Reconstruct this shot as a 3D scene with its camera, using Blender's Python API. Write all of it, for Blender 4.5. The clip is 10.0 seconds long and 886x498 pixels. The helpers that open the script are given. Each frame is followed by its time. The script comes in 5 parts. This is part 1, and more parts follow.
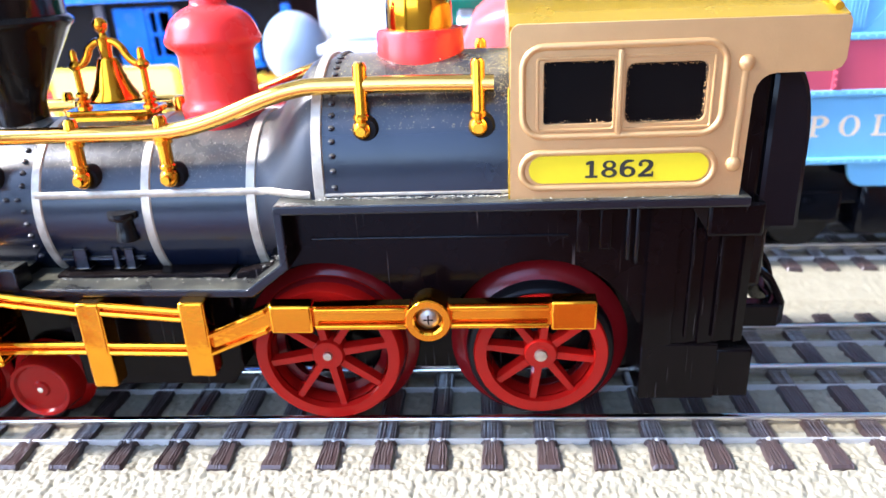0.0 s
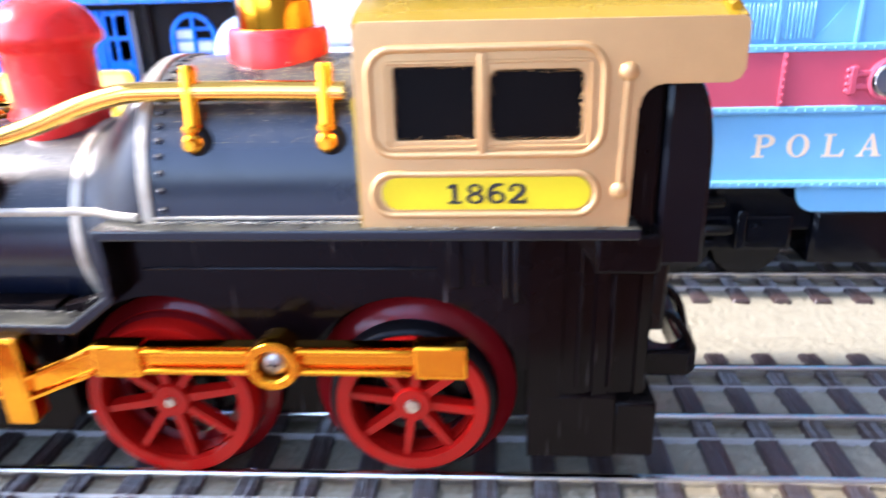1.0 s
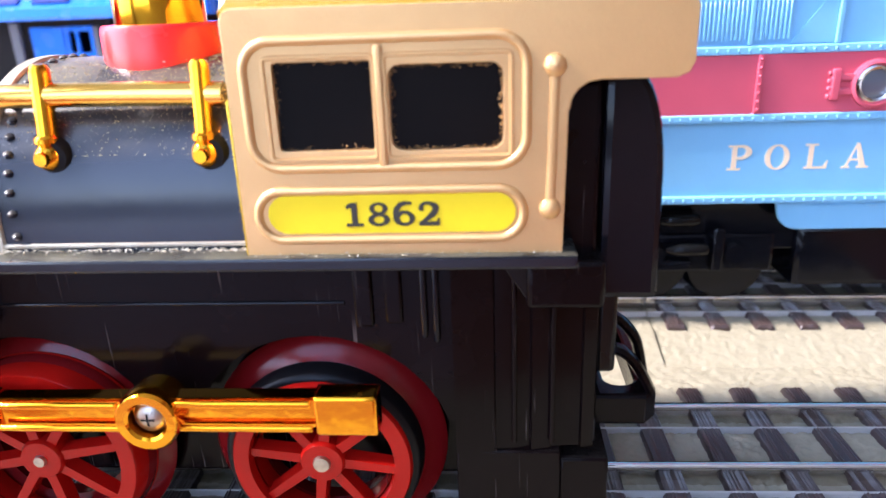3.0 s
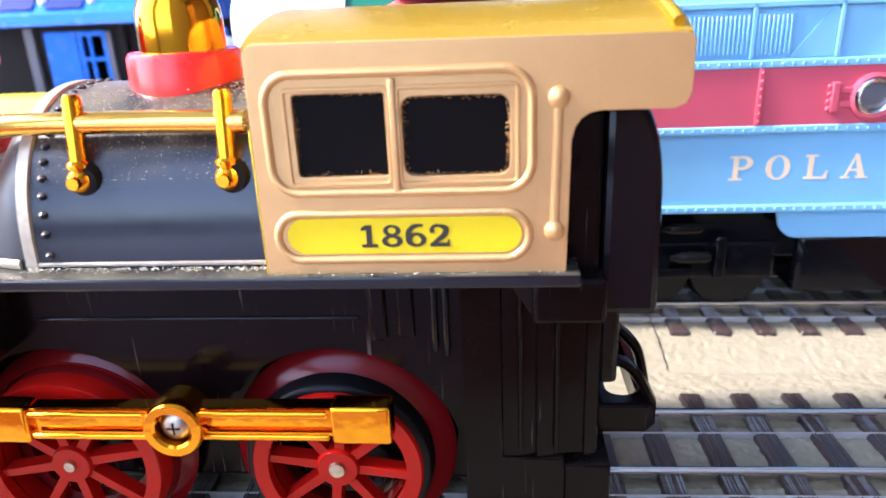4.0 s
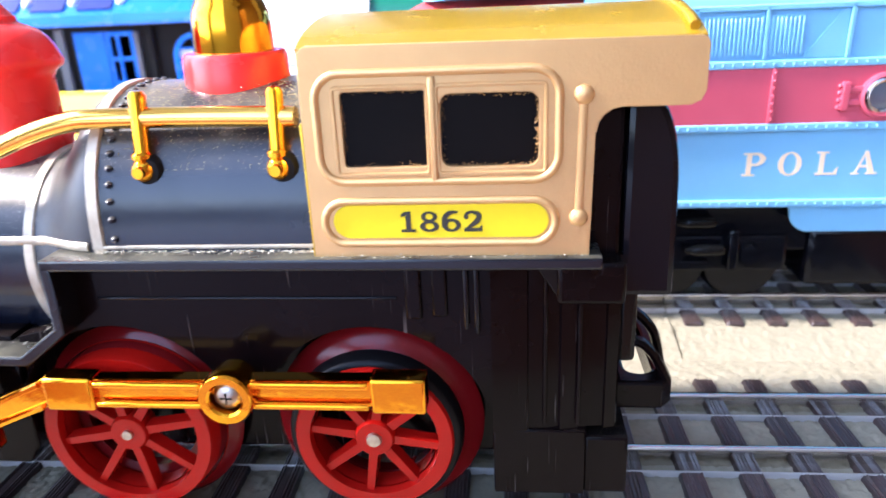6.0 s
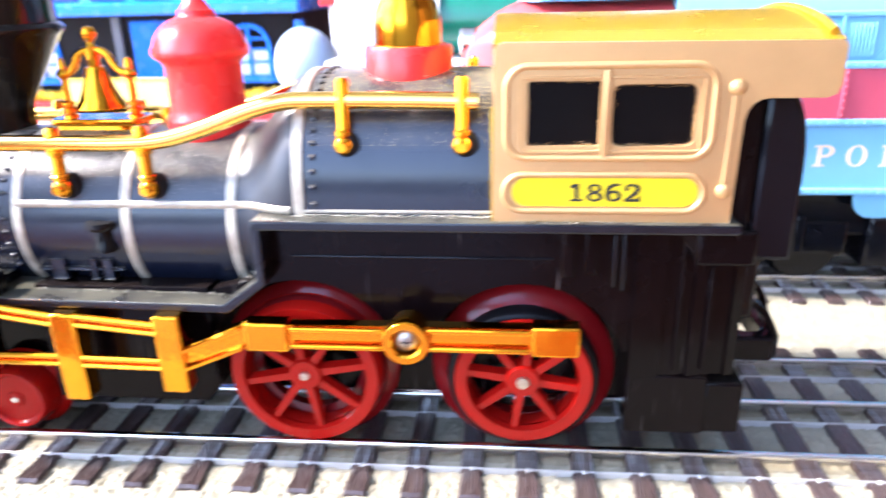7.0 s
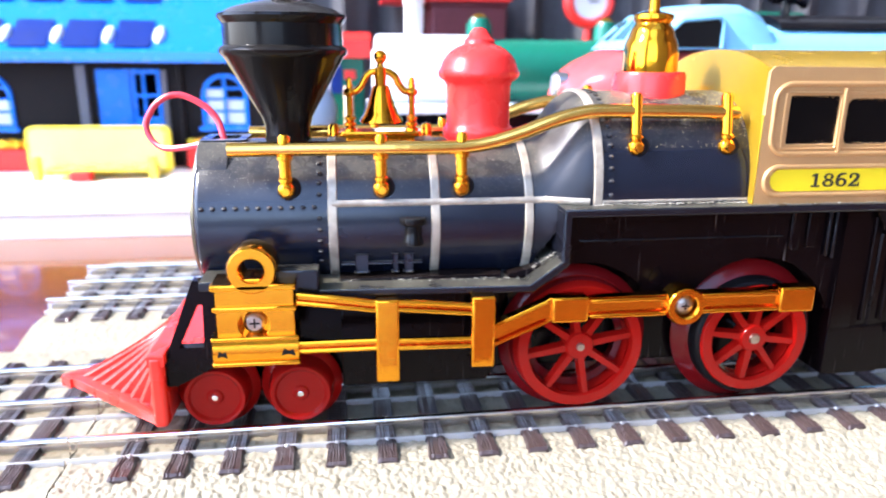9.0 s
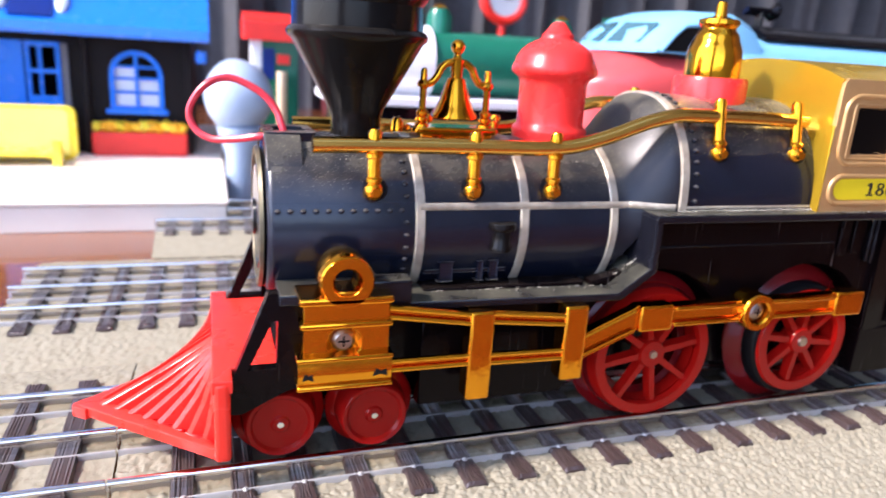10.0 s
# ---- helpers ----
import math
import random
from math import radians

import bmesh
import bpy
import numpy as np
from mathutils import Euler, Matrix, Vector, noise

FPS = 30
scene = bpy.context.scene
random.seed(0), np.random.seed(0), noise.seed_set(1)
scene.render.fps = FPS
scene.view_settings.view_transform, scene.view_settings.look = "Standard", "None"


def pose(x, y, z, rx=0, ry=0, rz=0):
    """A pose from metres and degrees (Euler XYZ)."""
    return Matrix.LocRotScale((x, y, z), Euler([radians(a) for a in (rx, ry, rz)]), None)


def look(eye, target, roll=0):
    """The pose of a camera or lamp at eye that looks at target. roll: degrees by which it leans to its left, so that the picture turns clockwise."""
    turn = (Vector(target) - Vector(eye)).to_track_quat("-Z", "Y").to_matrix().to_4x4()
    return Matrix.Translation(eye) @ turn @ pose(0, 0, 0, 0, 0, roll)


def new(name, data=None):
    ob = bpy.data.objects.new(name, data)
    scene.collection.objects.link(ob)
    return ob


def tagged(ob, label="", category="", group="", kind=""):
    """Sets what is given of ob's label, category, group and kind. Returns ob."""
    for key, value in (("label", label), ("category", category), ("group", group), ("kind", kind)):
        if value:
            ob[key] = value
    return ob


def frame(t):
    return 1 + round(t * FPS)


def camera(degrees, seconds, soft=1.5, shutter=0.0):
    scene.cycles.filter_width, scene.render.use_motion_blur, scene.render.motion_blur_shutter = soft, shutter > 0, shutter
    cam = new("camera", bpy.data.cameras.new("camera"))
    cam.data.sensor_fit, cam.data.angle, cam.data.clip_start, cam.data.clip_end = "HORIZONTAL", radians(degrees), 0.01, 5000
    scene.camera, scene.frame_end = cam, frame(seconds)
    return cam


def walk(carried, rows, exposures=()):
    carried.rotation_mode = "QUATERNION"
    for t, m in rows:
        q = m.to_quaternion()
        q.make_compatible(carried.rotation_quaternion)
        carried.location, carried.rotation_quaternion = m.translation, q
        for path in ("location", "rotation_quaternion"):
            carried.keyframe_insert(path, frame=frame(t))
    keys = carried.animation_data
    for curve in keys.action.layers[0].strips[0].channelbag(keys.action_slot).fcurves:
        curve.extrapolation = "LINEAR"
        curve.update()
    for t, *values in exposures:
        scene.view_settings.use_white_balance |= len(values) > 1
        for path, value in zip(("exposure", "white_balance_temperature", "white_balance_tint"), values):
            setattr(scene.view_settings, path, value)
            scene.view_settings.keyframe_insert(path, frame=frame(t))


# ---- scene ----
# Sizes below are millimetres unless said otherwise; MM turns them into metres.
MM = 0.001
TABLE = 9.5      # height of the table top
cam = camera(64.7, 10.0, soft=1.45, shutter=0.7)
cam.data.dof.use_dof = True
cam.data.dof.focus_distance = 0.101
cam.data.dof.aperture_fstop = 30.0
PATH = [
    (0, (31.93, -121.30, 93.27), (22.3, -5.1, 45.4), -2.7),
    (0.5, (36.14, -117.98, 91.88), (26.2, -1.9, 43.9), -2.5),
    (1, (51.47, -104.27, 89.66), (41.8, 12.7, 43.6), -1.8),
    (1.5, (59.79, -91.39, 85.37), (50.5, 26.4, 41.5), -1.7),
    (2, (61.49, -88.09, 83.83), (50.8, 29.7, 40.5), -2.2),
    (2.5, (59.77, -89.13, 85.77), (50.6, 28.2, 40.7), -2.3),
    (2.7, (60.74, -89.25, 84.90), (51.7, 28.8, 41.9), -2.2),
    (4, (60.78, -92.40, 89.16), (50.4, 25.3, 45.5), -2.5),
    (4.5, (60.38, -94.78, 90.23), (49.2, 22.8, 46.4), -2.6),
    (5, (59.54, -94.91, 89.90), (48.4, 22.7, 46.1), -2.6),
    (5.2, (59.54, -94.91, 89.90), (48.8, 22.7, 45.3), -2.6),
    (6.3, (57.97, -104.73, 90.22), (43.8, 15.3, 45.8), -2.2),
    (6.5, (53.46, -108.86, 91.10), (39.6, 8.4, 47.2), -1.7),
    (7, (37.05, -117.98, 92.26), (24.7, -0.8, 47.7), -1.4),
    (7.5, (15.47, -126.52, 89.95), (6.8, -8.1, 47.8), -1.8),
    (8, (-4.44, -138.06, 88.99), (-7.2, -18.2, 50.3), -0.2),
    (8.5, (-21.36, -142.26, 90.01), (-19.3, -21.8, 53.2), 0.3),
    (9, (-40.84, -141.12, 86.67), (-25.3, -20.8, 52.6), 0.4),
    (9.5, (-59.74, -133.82, 86.16), (-33.0, -15.1, 53.6), 1.8),
    (10, (-77.80, -123.03, 85.43), (-38.5, -8.4, 50.7), 3.7),
]
EXPOSURES = [(0.0, 2.55, 5480, 17), (1.5, 2.6, 5680, 23), (2.2, 2.66, 5680, 23), (3.0, 2.51, 5950, 22), (4.5, 2.5, 6000, 22), (6.5, 2.81, 5760, 20), (7.0, 3.01, 5810, 20), (8.0, 2.83, 5810, 20), (9.0, 2.5, 5760, 19), (10.0, 1.85, 6030, 24)]
walk(cam, [(t, look(Vector(e) * MM, Vector(g) * MM, roll)) for t, e, g, roll in PATH], EXPOSURES)

# ---- light ----
SUN_ELEVATION, SUN_AZIMUTH = 43.0, 186.5   # azimuth: where the light comes from, counted from +x towards +y
world = bpy.data.worlds.new("daylight")
scene.world = world
world.use_nodes = True
wn = world.node_tree
sky = wn.nodes.new("ShaderNodeTexSky")
sky.sky_type = 'NISHITA'
sky.sun_disc = False
sky.sun_elevation = radians(SUN_ELEVATION)
sky.sun_rotation = radians(90.0 - SUN_AZIMUTH)
wn.nodes["Background"].inputs["Strength"].default_value = 0.15
wn.links.new(sky.outputs[0], wn.nodes["Background"].inputs["Color"])
sun = new("sun", bpy.data.lights.new("sun", 'SUN'))
sun.data.energy = 2.2
sun.data.angle = radians(5.0)
sun.data.color = (1.0, 0.91, 0.76)
sun_way = Vector((math.cos(radians(SUN_AZIMUTH)) * math.cos(radians(SUN_ELEVATION)),
                  math.sin(radians(SUN_AZIMUTH)) * math.cos(radians(SUN_ELEVATION)),
                  math.sin(radians(SUN_ELEVATION))))
sun.matrix_world = look(sun_way * 3, (0, 0, 0))
# area lamps added in the two unseen window openings to strengthen the sky's light
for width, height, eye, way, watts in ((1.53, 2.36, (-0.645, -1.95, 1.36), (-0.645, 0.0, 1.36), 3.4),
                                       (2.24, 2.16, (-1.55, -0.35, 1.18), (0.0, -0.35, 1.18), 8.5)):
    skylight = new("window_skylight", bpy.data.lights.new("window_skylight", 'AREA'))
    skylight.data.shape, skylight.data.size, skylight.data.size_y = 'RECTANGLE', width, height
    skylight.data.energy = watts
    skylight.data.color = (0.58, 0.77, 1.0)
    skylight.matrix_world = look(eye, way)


# ---- materials ----
def material(name, colour, rough=0.5, metal=0.0, second=None, scale=120.0, mix=0.5, bump=0.0, bump_scale=900.0,
             dust=0.0, coat=0.0, rough_var=0.1, spec=0.5, dust_colour=(0.55, 0.50, 0.38), detail=4.0, stretch=None, coat_rough=0.08, coat_ior=1.5, scuff=0.0):
    m = bpy.data.materials.new(name)
    m.use_nodes = True
    t = m.node_tree
    n, l = t.nodes, t.links
    b = n["Principled BSDF"]
    b.inputs["Metallic"].default_value = metal
    b.inputs["Specular IOR Level"].default_value = spec
    b.inputs["Coat Weight"].default_value = coat
    b.inputs["Coat Roughness"].default_value = coat_rough
    b.inputs["Coat IOR"].default_value = coat_ior
    tc = n.new("ShaderNodeTexCoord")
    src = tc.outputs["Object"]
    if stretch:
        mp = n.new("ShaderNodeMapping")
        mp.inputs["Scale"].default_value = stretch
        l.new(src, mp.inputs["Vector"])
        src = mp.outputs[0]
    big = n.new("ShaderNodeTexNoise")
    big.inputs["Scale"].default_value, big.inputs["Detail"].default_value = scale, detail
    l.new(src, big.inputs["Vector"])
    fine = n.new("ShaderNodeTexNoise")
    fine.inputs["Scale"].default_value, fine.inputs["Detail"].default_value = bump_scale, 3.0
    l.new(src, fine.inputs["Vector"])
    ramp = n.new("ShaderNodeMapRange")
    ramp.inputs["From Min"].default_value, ramp.inputs["From Max"].default_value = 0.35, 0.65
    ramp.inputs["To Max"].default_value = mix
    l.new(big.outputs[0], ramp.inputs["Value"])
    mx = n.new("ShaderNodeMix")
    mx.data_type = 'RGBA'
    mx.inputs["A"].default_value = (*colour, 1)
    mx.inputs["B"].default_value = (*(second or [c * 0.82 for c in colour]), 1)
    l.new(ramp.outputs[0], mx.inputs["Factor"])
    out = mx.outputs["Result"]
    rr = n.new("ShaderNodeMapRange")
    rr.inputs["To Min"].default_value, rr.inputs["To Max"].default_value = max(0.02, rough - rough_var), min(1, rough + rough_var)
    l.new(big.outputs[0], rr.inputs["Value"])
    rough_out = rr.outputs[0]
    if dust > 0:
        geo = n.new("ShaderNodeNewGeometry")
        sep = n.new("ShaderNodeSeparateXYZ")
        l.new(geo.outputs["Normal"], sep.inputs[0])
        up = n.new("ShaderNodeMapRange")
        up.inputs["From Min"].default_value, up.inputs["From Max"].default_value = 0.35, 0.95
        l.new(sep.outputs["Z"], up.inputs["Value"])
        speck = n.new("ShaderNodeTexNoise")
        speck.inputs["Scale"].default_value, speck.inputs["Detail"].default_value = 3600.0, 4.0
        l.new(src, speck.inputs["Vector"])
        sr = n.new("ShaderNodeMapRange")
        sr.inputs["From Min"].default_value, sr.inputs["From Max"].default_value = 0.62, 0.74
        l.new(speck.outputs[0], sr.inputs["Value"])
        film = n.new("ShaderNodeMath")
        film.operation = 'MULTIPLY_ADD'
        film.inputs[1].default_value, film.inputs[2].default_value = 0.75, 0.14
        l.new(sr.outputs[0], film.inputs[0])
        am = n.new("ShaderNodeMath")
        am.operation = 'MULTIPLY'
        patch = n.new("ShaderNodeTexNoise")
        patch.inputs["Scale"].default_value, patch.inputs["Detail"].default_value = 160.0, 5.0
        l.new(src, patch.inputs["Vector"])
        pr = n.new("ShaderNodeMapRange")
        pr.inputs["From Min"].default_value, pr.inputs["From Max"].default_value = 0.36, 0.62
        pr.inputs["To Min"].default_value = 0.25
        l.new(patch.outputs[0], pr.inputs["Value"])
        pm = n.new("ShaderNodeMath")
        pm.operation = 'MULTIPLY'
        l.new(film.outputs[0], pm.inputs[0])
        l.new(pr.outputs[0], pm.inputs[1])
        l.new(pm.outputs[0], am.inputs[0])
        l.new(up.outputs[0], am.inputs[1])
        a2 = n.new("ShaderNodeMath")
        a2.operation = 'MULTIPLY'
        a2.inputs[1].default_value = dust
        l.new(am.outputs[0], a2.inputs[0])
        dm = n.new("ShaderNodeMix")
        dm.data_type = 'RGBA'
        l.new(a2.outputs[0], dm.inputs["Factor"])
        l.new(out, dm.inputs["A"])
        dm.inputs["B"].default_value = (*dust_colour, 1)
        out = dm.outputs["Result"]
        ra = n.new("ShaderNodeMath")
        ra.operation = 'MULTIPLY_ADD'
        ra.use_clamp = True
        ra.inputs[1].default_value = 0.6
        l.new(a2.outputs[0], ra.inputs[0])
        l.new(rough_out, ra.inputs[2])
        rough_out = ra.outputs[0]
    if scuff > 0:
        # fine upright scratches in patches
        mp = n.new("ShaderNodeMapping")
        mp.inputs["Scale"].default_value = (1.0, 1.0, 0.035)
        l.new(tc.outputs["Object"], mp.inputs["Vector"])
        hair = n.new("ShaderNodeTexNoise")
        hair.inputs["Scale"].default_value, hair.inputs["Detail"].default_value = 2300.0, 1.0
        l.new(mp.outputs[0], hair.inputs["Vector"])
        hr = n.new("ShaderNodeMapRange")
        hr.inputs["From Min"].default_value, hr.inputs["From Max"].default_value = 0.69, 0.76
        hr.inputs["To Max"].default_value = scuff
        l.new(hair.outputs[0], hr.inputs["Value"])
        area = n.new("ShaderNodeTexNoise")
        area.inputs["Scale"].default_value = 75.0
        l.new(tc.outputs["Object"], area.inputs["Vector"])
        ar = n.new("ShaderNodeMapRange")
        ar.inputs["From Min"].default_value, ar.inputs["From Max"].default_value = 0.46, 0.62
        l.new(area.outputs[0], ar.inputs["Value"])
        sm = n.new("ShaderNodeMath")
        sm.operation = 'MULTIPLY'
        l.new(hr.outputs[0], sm.inputs[0])
        l.new(ar.outputs[0], sm.inputs[1])
        sx = n.new("ShaderNodeMix")
        sx.data_type = 'RGBA'
        l.new(sm.outputs[0], sx.inputs["Factor"])
        l.new(out, sx.inputs["A"])
        sx.inputs["B"].default_value = (0.20, 0.16, 0.14, 1)
        out = sx.outputs["Result"]
    l.new(out, b.inputs["Base Color"])
    l.new(rough_out, b.inputs["Roughness"])
    if bump > 0:
        bp = n.new("ShaderNodeBump")
        bp.inputs["Strength"].default_value, bp.inputs["Distance"].default_value = bump, 0.0002
        l.new(fine.outputs[0], bp.inputs["Height"])
        l.new(bp.outputs[0], b.inputs["Normal"])
    return m


BLACK = material("black_plastic", (0.0040, 0.0058, 0.0140), 0.22, second=(0.006, 0.009, 0.019), bump=0.05, dust=1.5, rough_var=0.06, spec=0.48, dust_colour=(0.50, 0.44, 0.29), coat=0.07, coat_rough=0.38, coat_ior=1.6)
BLACK_DUSTY = material("dusty_black_plastic", (0.0060, 0.0068, 0.0120), 0.40, second=(0.010, 0.010, 0.014), scale=160, mix=0.8, bump=0.10, dust=1.6, rough_var=0.08, spec=0.5, dust_colour=(0.50, 0.44, 0.29))
BLACK_BOARD = material("black_board_plastic", (0.0045, 0.0050, 0.0085), 0.24, second=(0.008, 0.008, 0.012), bump=0.08, dust=1.2, rough_var=0.08, spec=0.4, dust_colour=(0.36, 0.34, 0.22))
BLACK_UNDER = material("black_brown_plastic", (0.0034, 0.0017, 0.0019), 0.17, second=(0.0055, 0.0029, 0.0033), bump=0.08, dust=0.08, spec=0.10, scuff=0.38)
BLACK_GLOSS = material("black_gloss_plastic", (0.005, 0.0042, 0.0042), 0.17, second=(0.009, 0.008, 0.007), bump=0.03, dust=0.25, rough_var=0.05, spec=0.18)
END_GLOSS = material("black_polished_plastic", (0.005, 0.0045, 0.006), 0.12, second=(0.008, 0.007, 0.009), bump=0.03, dust=0.08, rough_var=0.04, spec=0.18)
GOLD = material("gold_chrome", (0.85, 0.355, 0.010), 0.10, 1.0, second=(0.79, 0.31, 0.008), scale=300, bump=0.5, bump_scale=150, rough_var=0.05, coat=0.15, coat_rough=0.05)
# Handrail's gold, paled to put white sky reflections into its colour.
SKY_PALED_GOLD = material("sky_paled_gold_chrome", (0.97, 0.57, 0.12), 0.12, 1.0, second=(0.90, 0.49, 0.09), scale=300, bump=0.10, bump_scale=500, rough_var=0.05)
GLARE_YELLOW = material("glare_pale_yellow", (0.97, 0.87, 0.22), 0.22, second=(0.96, 0.83, 0.17), scale=40)
SILVER_PAINT = material("silver_paint", (0.49, 0.43, 0.33), 0.38, 0.3, second=(0.32, 0.27, 0.20), scale=500, mix=0.8, bump=0.12, dust=0.3)
TAN = material("tan_gold_paint", (0.62, 0.372, 0.150), 0.34, 0.55, second=(0.55, 0.33, 0.13), scale=200, bump=0.14, bump_scale=2600, dust=0.08)
ROOF_TAN = material("gold_tan_roof_paint", (0.56, 0.35, 0.018), 0.24, 0.6, second=(0.50, 0.31, 0.015), scale=150, bump=0.08, dust=0.06)
RED_DOME = material("red_plastic", (0.88, 0.036, 0.030), 0.27, second=(0.84, 0.032, 0.027), bump=0.06, dust=0.05, spec=0.4)
RED_WHEEL = material("dark_red_plastic", (0.34, 0.006, 0.003), 0.14, second=(0.29, 0.005, 0.0025), bump=0.05, dust=0.02, spec=0.2)
# Wheel red darkened to paint the shade on the flanges.
FLANGE_SHADE = material("flange_shade_red", (0.14, 0.004, 0.005), 0.18, second=(0.11, 0.0035, 0.0045), bump=0.05, dust=0.04, spec=0.28)
RED_DEEP = material("deep_red_plastic", (0.26, 0.005, 0.003), 0.18, second=(0.22, 0.004, 0.0025), bump=0.05, dust=0.04, spec=0.16)
RED_PLOW = material("bright_red_plastic", (0.88, 0.036, 0.020), 0.28, second=(0.84, 0.032, 0.018), bump=0.05, dust=0.05, spec=0.38)
RUBBER = material("black_rubber", (0.0045, 0.004, 0.0045), 0.36, spec=0.12)
STEEL = material("bright_steel", (0.78, 0.76, 0.73), 0.20, 1.0, second=(0.50, 0.48, 0.46), scale=600, bump=0.1)
SCREW = material("tarnished_screw_steel", (0.44, 0.37, 0.31), 0.33, 1.0, second=(0.34, 0.27, 0.22), scale=900, mix=0.9, bump=0.3, bump_scale=1500)
AXLE_END = material("worn_axle_steel", (0.52, 0.46, 0.40), 0.34, 1.0, second=(0.36, 0.31, 0.26), scale=900, mix=0.9, bump=0.3, bump_scale=1500)
RAIL = material("rail_steel", (0.82, 0.78, 0.72), 0.14, 1.0, second=(0.66, 0.61, 0.55), scale=90, mix=0.6, bump=0.04, rough_var=0.04, stretch=(0.3, 1, 1))
RAILFOOT = material("rail_foot_metal", (0.48, 0.46, 0.43), 0.42, 0.35, second=(0.36, 0.34, 0.31), scale=200, bump=0.2)
TIE = material("brown_tie_plastic", (0.046, 0.028, 0.027), 0.32, second=(0.030, 0.019, 0.019), scale=400, bump=0.5, bump_scale=900, dust=0.25, stretch=(1, 0.25, 1))
YELLOW = material("yellow_sticker", (0.74, 0.555, 0.010), 0.36, second=(0.70, 0.52, 0.008), scale=60, spec=0.3)
INK = material("black_ink", (0.02, 0.018, 0.012), 0.5)
SAND = material("cream_gravel_plastic", (0.28, 0.256, 0.182), 0.75, second=(0.23, 0.208, 0.145), scale=350, bump=0.6, bump_scale=1400)
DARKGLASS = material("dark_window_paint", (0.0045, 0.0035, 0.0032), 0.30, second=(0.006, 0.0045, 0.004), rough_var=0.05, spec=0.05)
DARK = material("dark_interior", (0.006, 0.005, 0.005), 0.7, spec=0.2)
WOOD = material("polished_table_wood", (0.22, 0.075, 0.018), 0.14, second=(0.10, 0.026, 0.010), scale=12, mix=0.9, bump=0.01, coat=0.55, coat_rough=0.03, stretch=(0.15, 1, 1))
DULL = material("dull_brass_paint", (0.14, 0.115, 0.06), 0.45, 0.5, second=(0.06, 0.055, 0.04), scale=300, mix=0.9)
WALL = material("wall_paint", (0.56, 0.56, 0.56), 0.8, second=(0.52, 0.52, 0.52), scale=6, bump=0.2, bump_scale=300)
UNSEEN_WALL = material("unseen_dark_wall", (0.15, 0.080, 0.045), 0.5, second=(0.11, 0.058, 0.03), scale=10, stretch=(1, 1, 0.15))
CEILING = material("white_ceiling_paint", (0.78, 0.78, 0.77), 0.8, second=(0.74, 0.74, 0.73), scale=6, bump=0.2, bump_scale=300)
CARBLUE = material("light_blue_paint", (0.20, 0.48, 0.70), 0.36, second=(0.18, 0.45, 0.66), bump=0.08)
CARRED = material("rose_red_paint", (0.60, 0.088, 0.13), 0.33, second=(0.55, 0.075, 0.115), bump=0.08)
CARNOSE = material("coral_red_paint", (0.62, 0.075, 0.075), 0.33, second=(0.57, 0.065, 0.065), bump=0.08)
CARDARK = material("black_truck_plastic", (0.004, 0.004, 0.006), 0.13, bump=0.08, dust=0.1, spec=0.2)
GLASSDOME = material("grey_convex_glass", (0.10, 0.11, 0.13), 0.10, second=(0.07, 0.08, 0.10), spec=0.9, coat=0.6)
LETTER = material("cream_lettering", (0.93, 0.70, 0.45), 0.5)
STBLUE = material("station_blue_plastic", (0.012, 0.175, 0.76), 0.26, second=(0.012, 0.16, 0.70), bump=0.05)
STDARK = material("station_brown_plastic", (0.008, 0.006, 0.006), 0.5, second=(0.012, 0.008, 0.008), bump=0.2, spec=0.12)
PANE = material("white_glare_pane", (0.75, 0.78, 0.82), 0.3)
YELLOWP = material("yellow_plastic", (0.95, 0.76, 0.06), 0.26, second=(0.92, 0.72, 0.05))
REDP = material("red_flowerbox_plastic", (0.86, 0.030, 0.020), 0.36)
SLAB = material("cream_slab_plastic", (0.78, 0.71, 0.62), 0.40, second=(0.72, 0.64, 0.55), scale=60, bump=0.1)
GREEN = material("green_enamel", (0.008, 0.14, 0.085), 0.22, second=(0.006, 0.115, 0.07), bump=0.04)
WHITEP = material("white_plastic", (0.78, 0.79, 0.80), 0.35, second=(0.70, 0.71, 0.73))
PALEBLUE = material("pale_blue_grey_plastic", (0.36, 0.45, 0.58), 0.4, second=(0.30, 0.38, 0.50), scale=60)
GREYP = material("grey_plastic", (0.58, 0.62, 0.70), 0.4, second=(0.52, 0.56, 0.64))
CURTAIN = material("grey_curtain", (0.06, 0.06, 0.065), 0.85, second=(0.045, 0.045, 0.05), bump=0.3)
UNSEEN_FLOOR = material("unseen_dark_floor", (0.07, 0.04, 0.025), 0.45, second=(0.05, 0.028, 0.018), scale=8, stretch=(0.2, 1, 1))
SHEER = material("sheer_white_fabric", (0.80, 0.80, 0.84), 0.9, second=(0.74, 0.74, 0.80), scale=60)
_n = SHEER.node_tree.nodes
_t = _n.new("ShaderNodeBsdfTranslucent")
_t.inputs["Color"].default_value = (0.82, 0.82, 0.86, 1)
_m = _n.new("ShaderNodeMixShader")
_m.inputs["Fac"].default_value = 0.6
SHEER.node_tree.links.new(_n["Principled BSDF"].outputs[0], _m.inputs[1])
SHEER.node_tree.links.new(_t.outputs[0], _m.inputs[2])
SHEER.node_tree.links.new(_m.outputs[0], _n["Material Output"].inputs["Surface"])
STGREY = material("station_grey_plastic", (0.12, 0.12, 0.14), 0.45, second=(0.10, 0.10, 0.12))
STGLINT = material("pale_glint_stud", (0.66, 0.76, 0.86), 0.14, second=(0.60, 0.71, 0.83), spec=0.7)
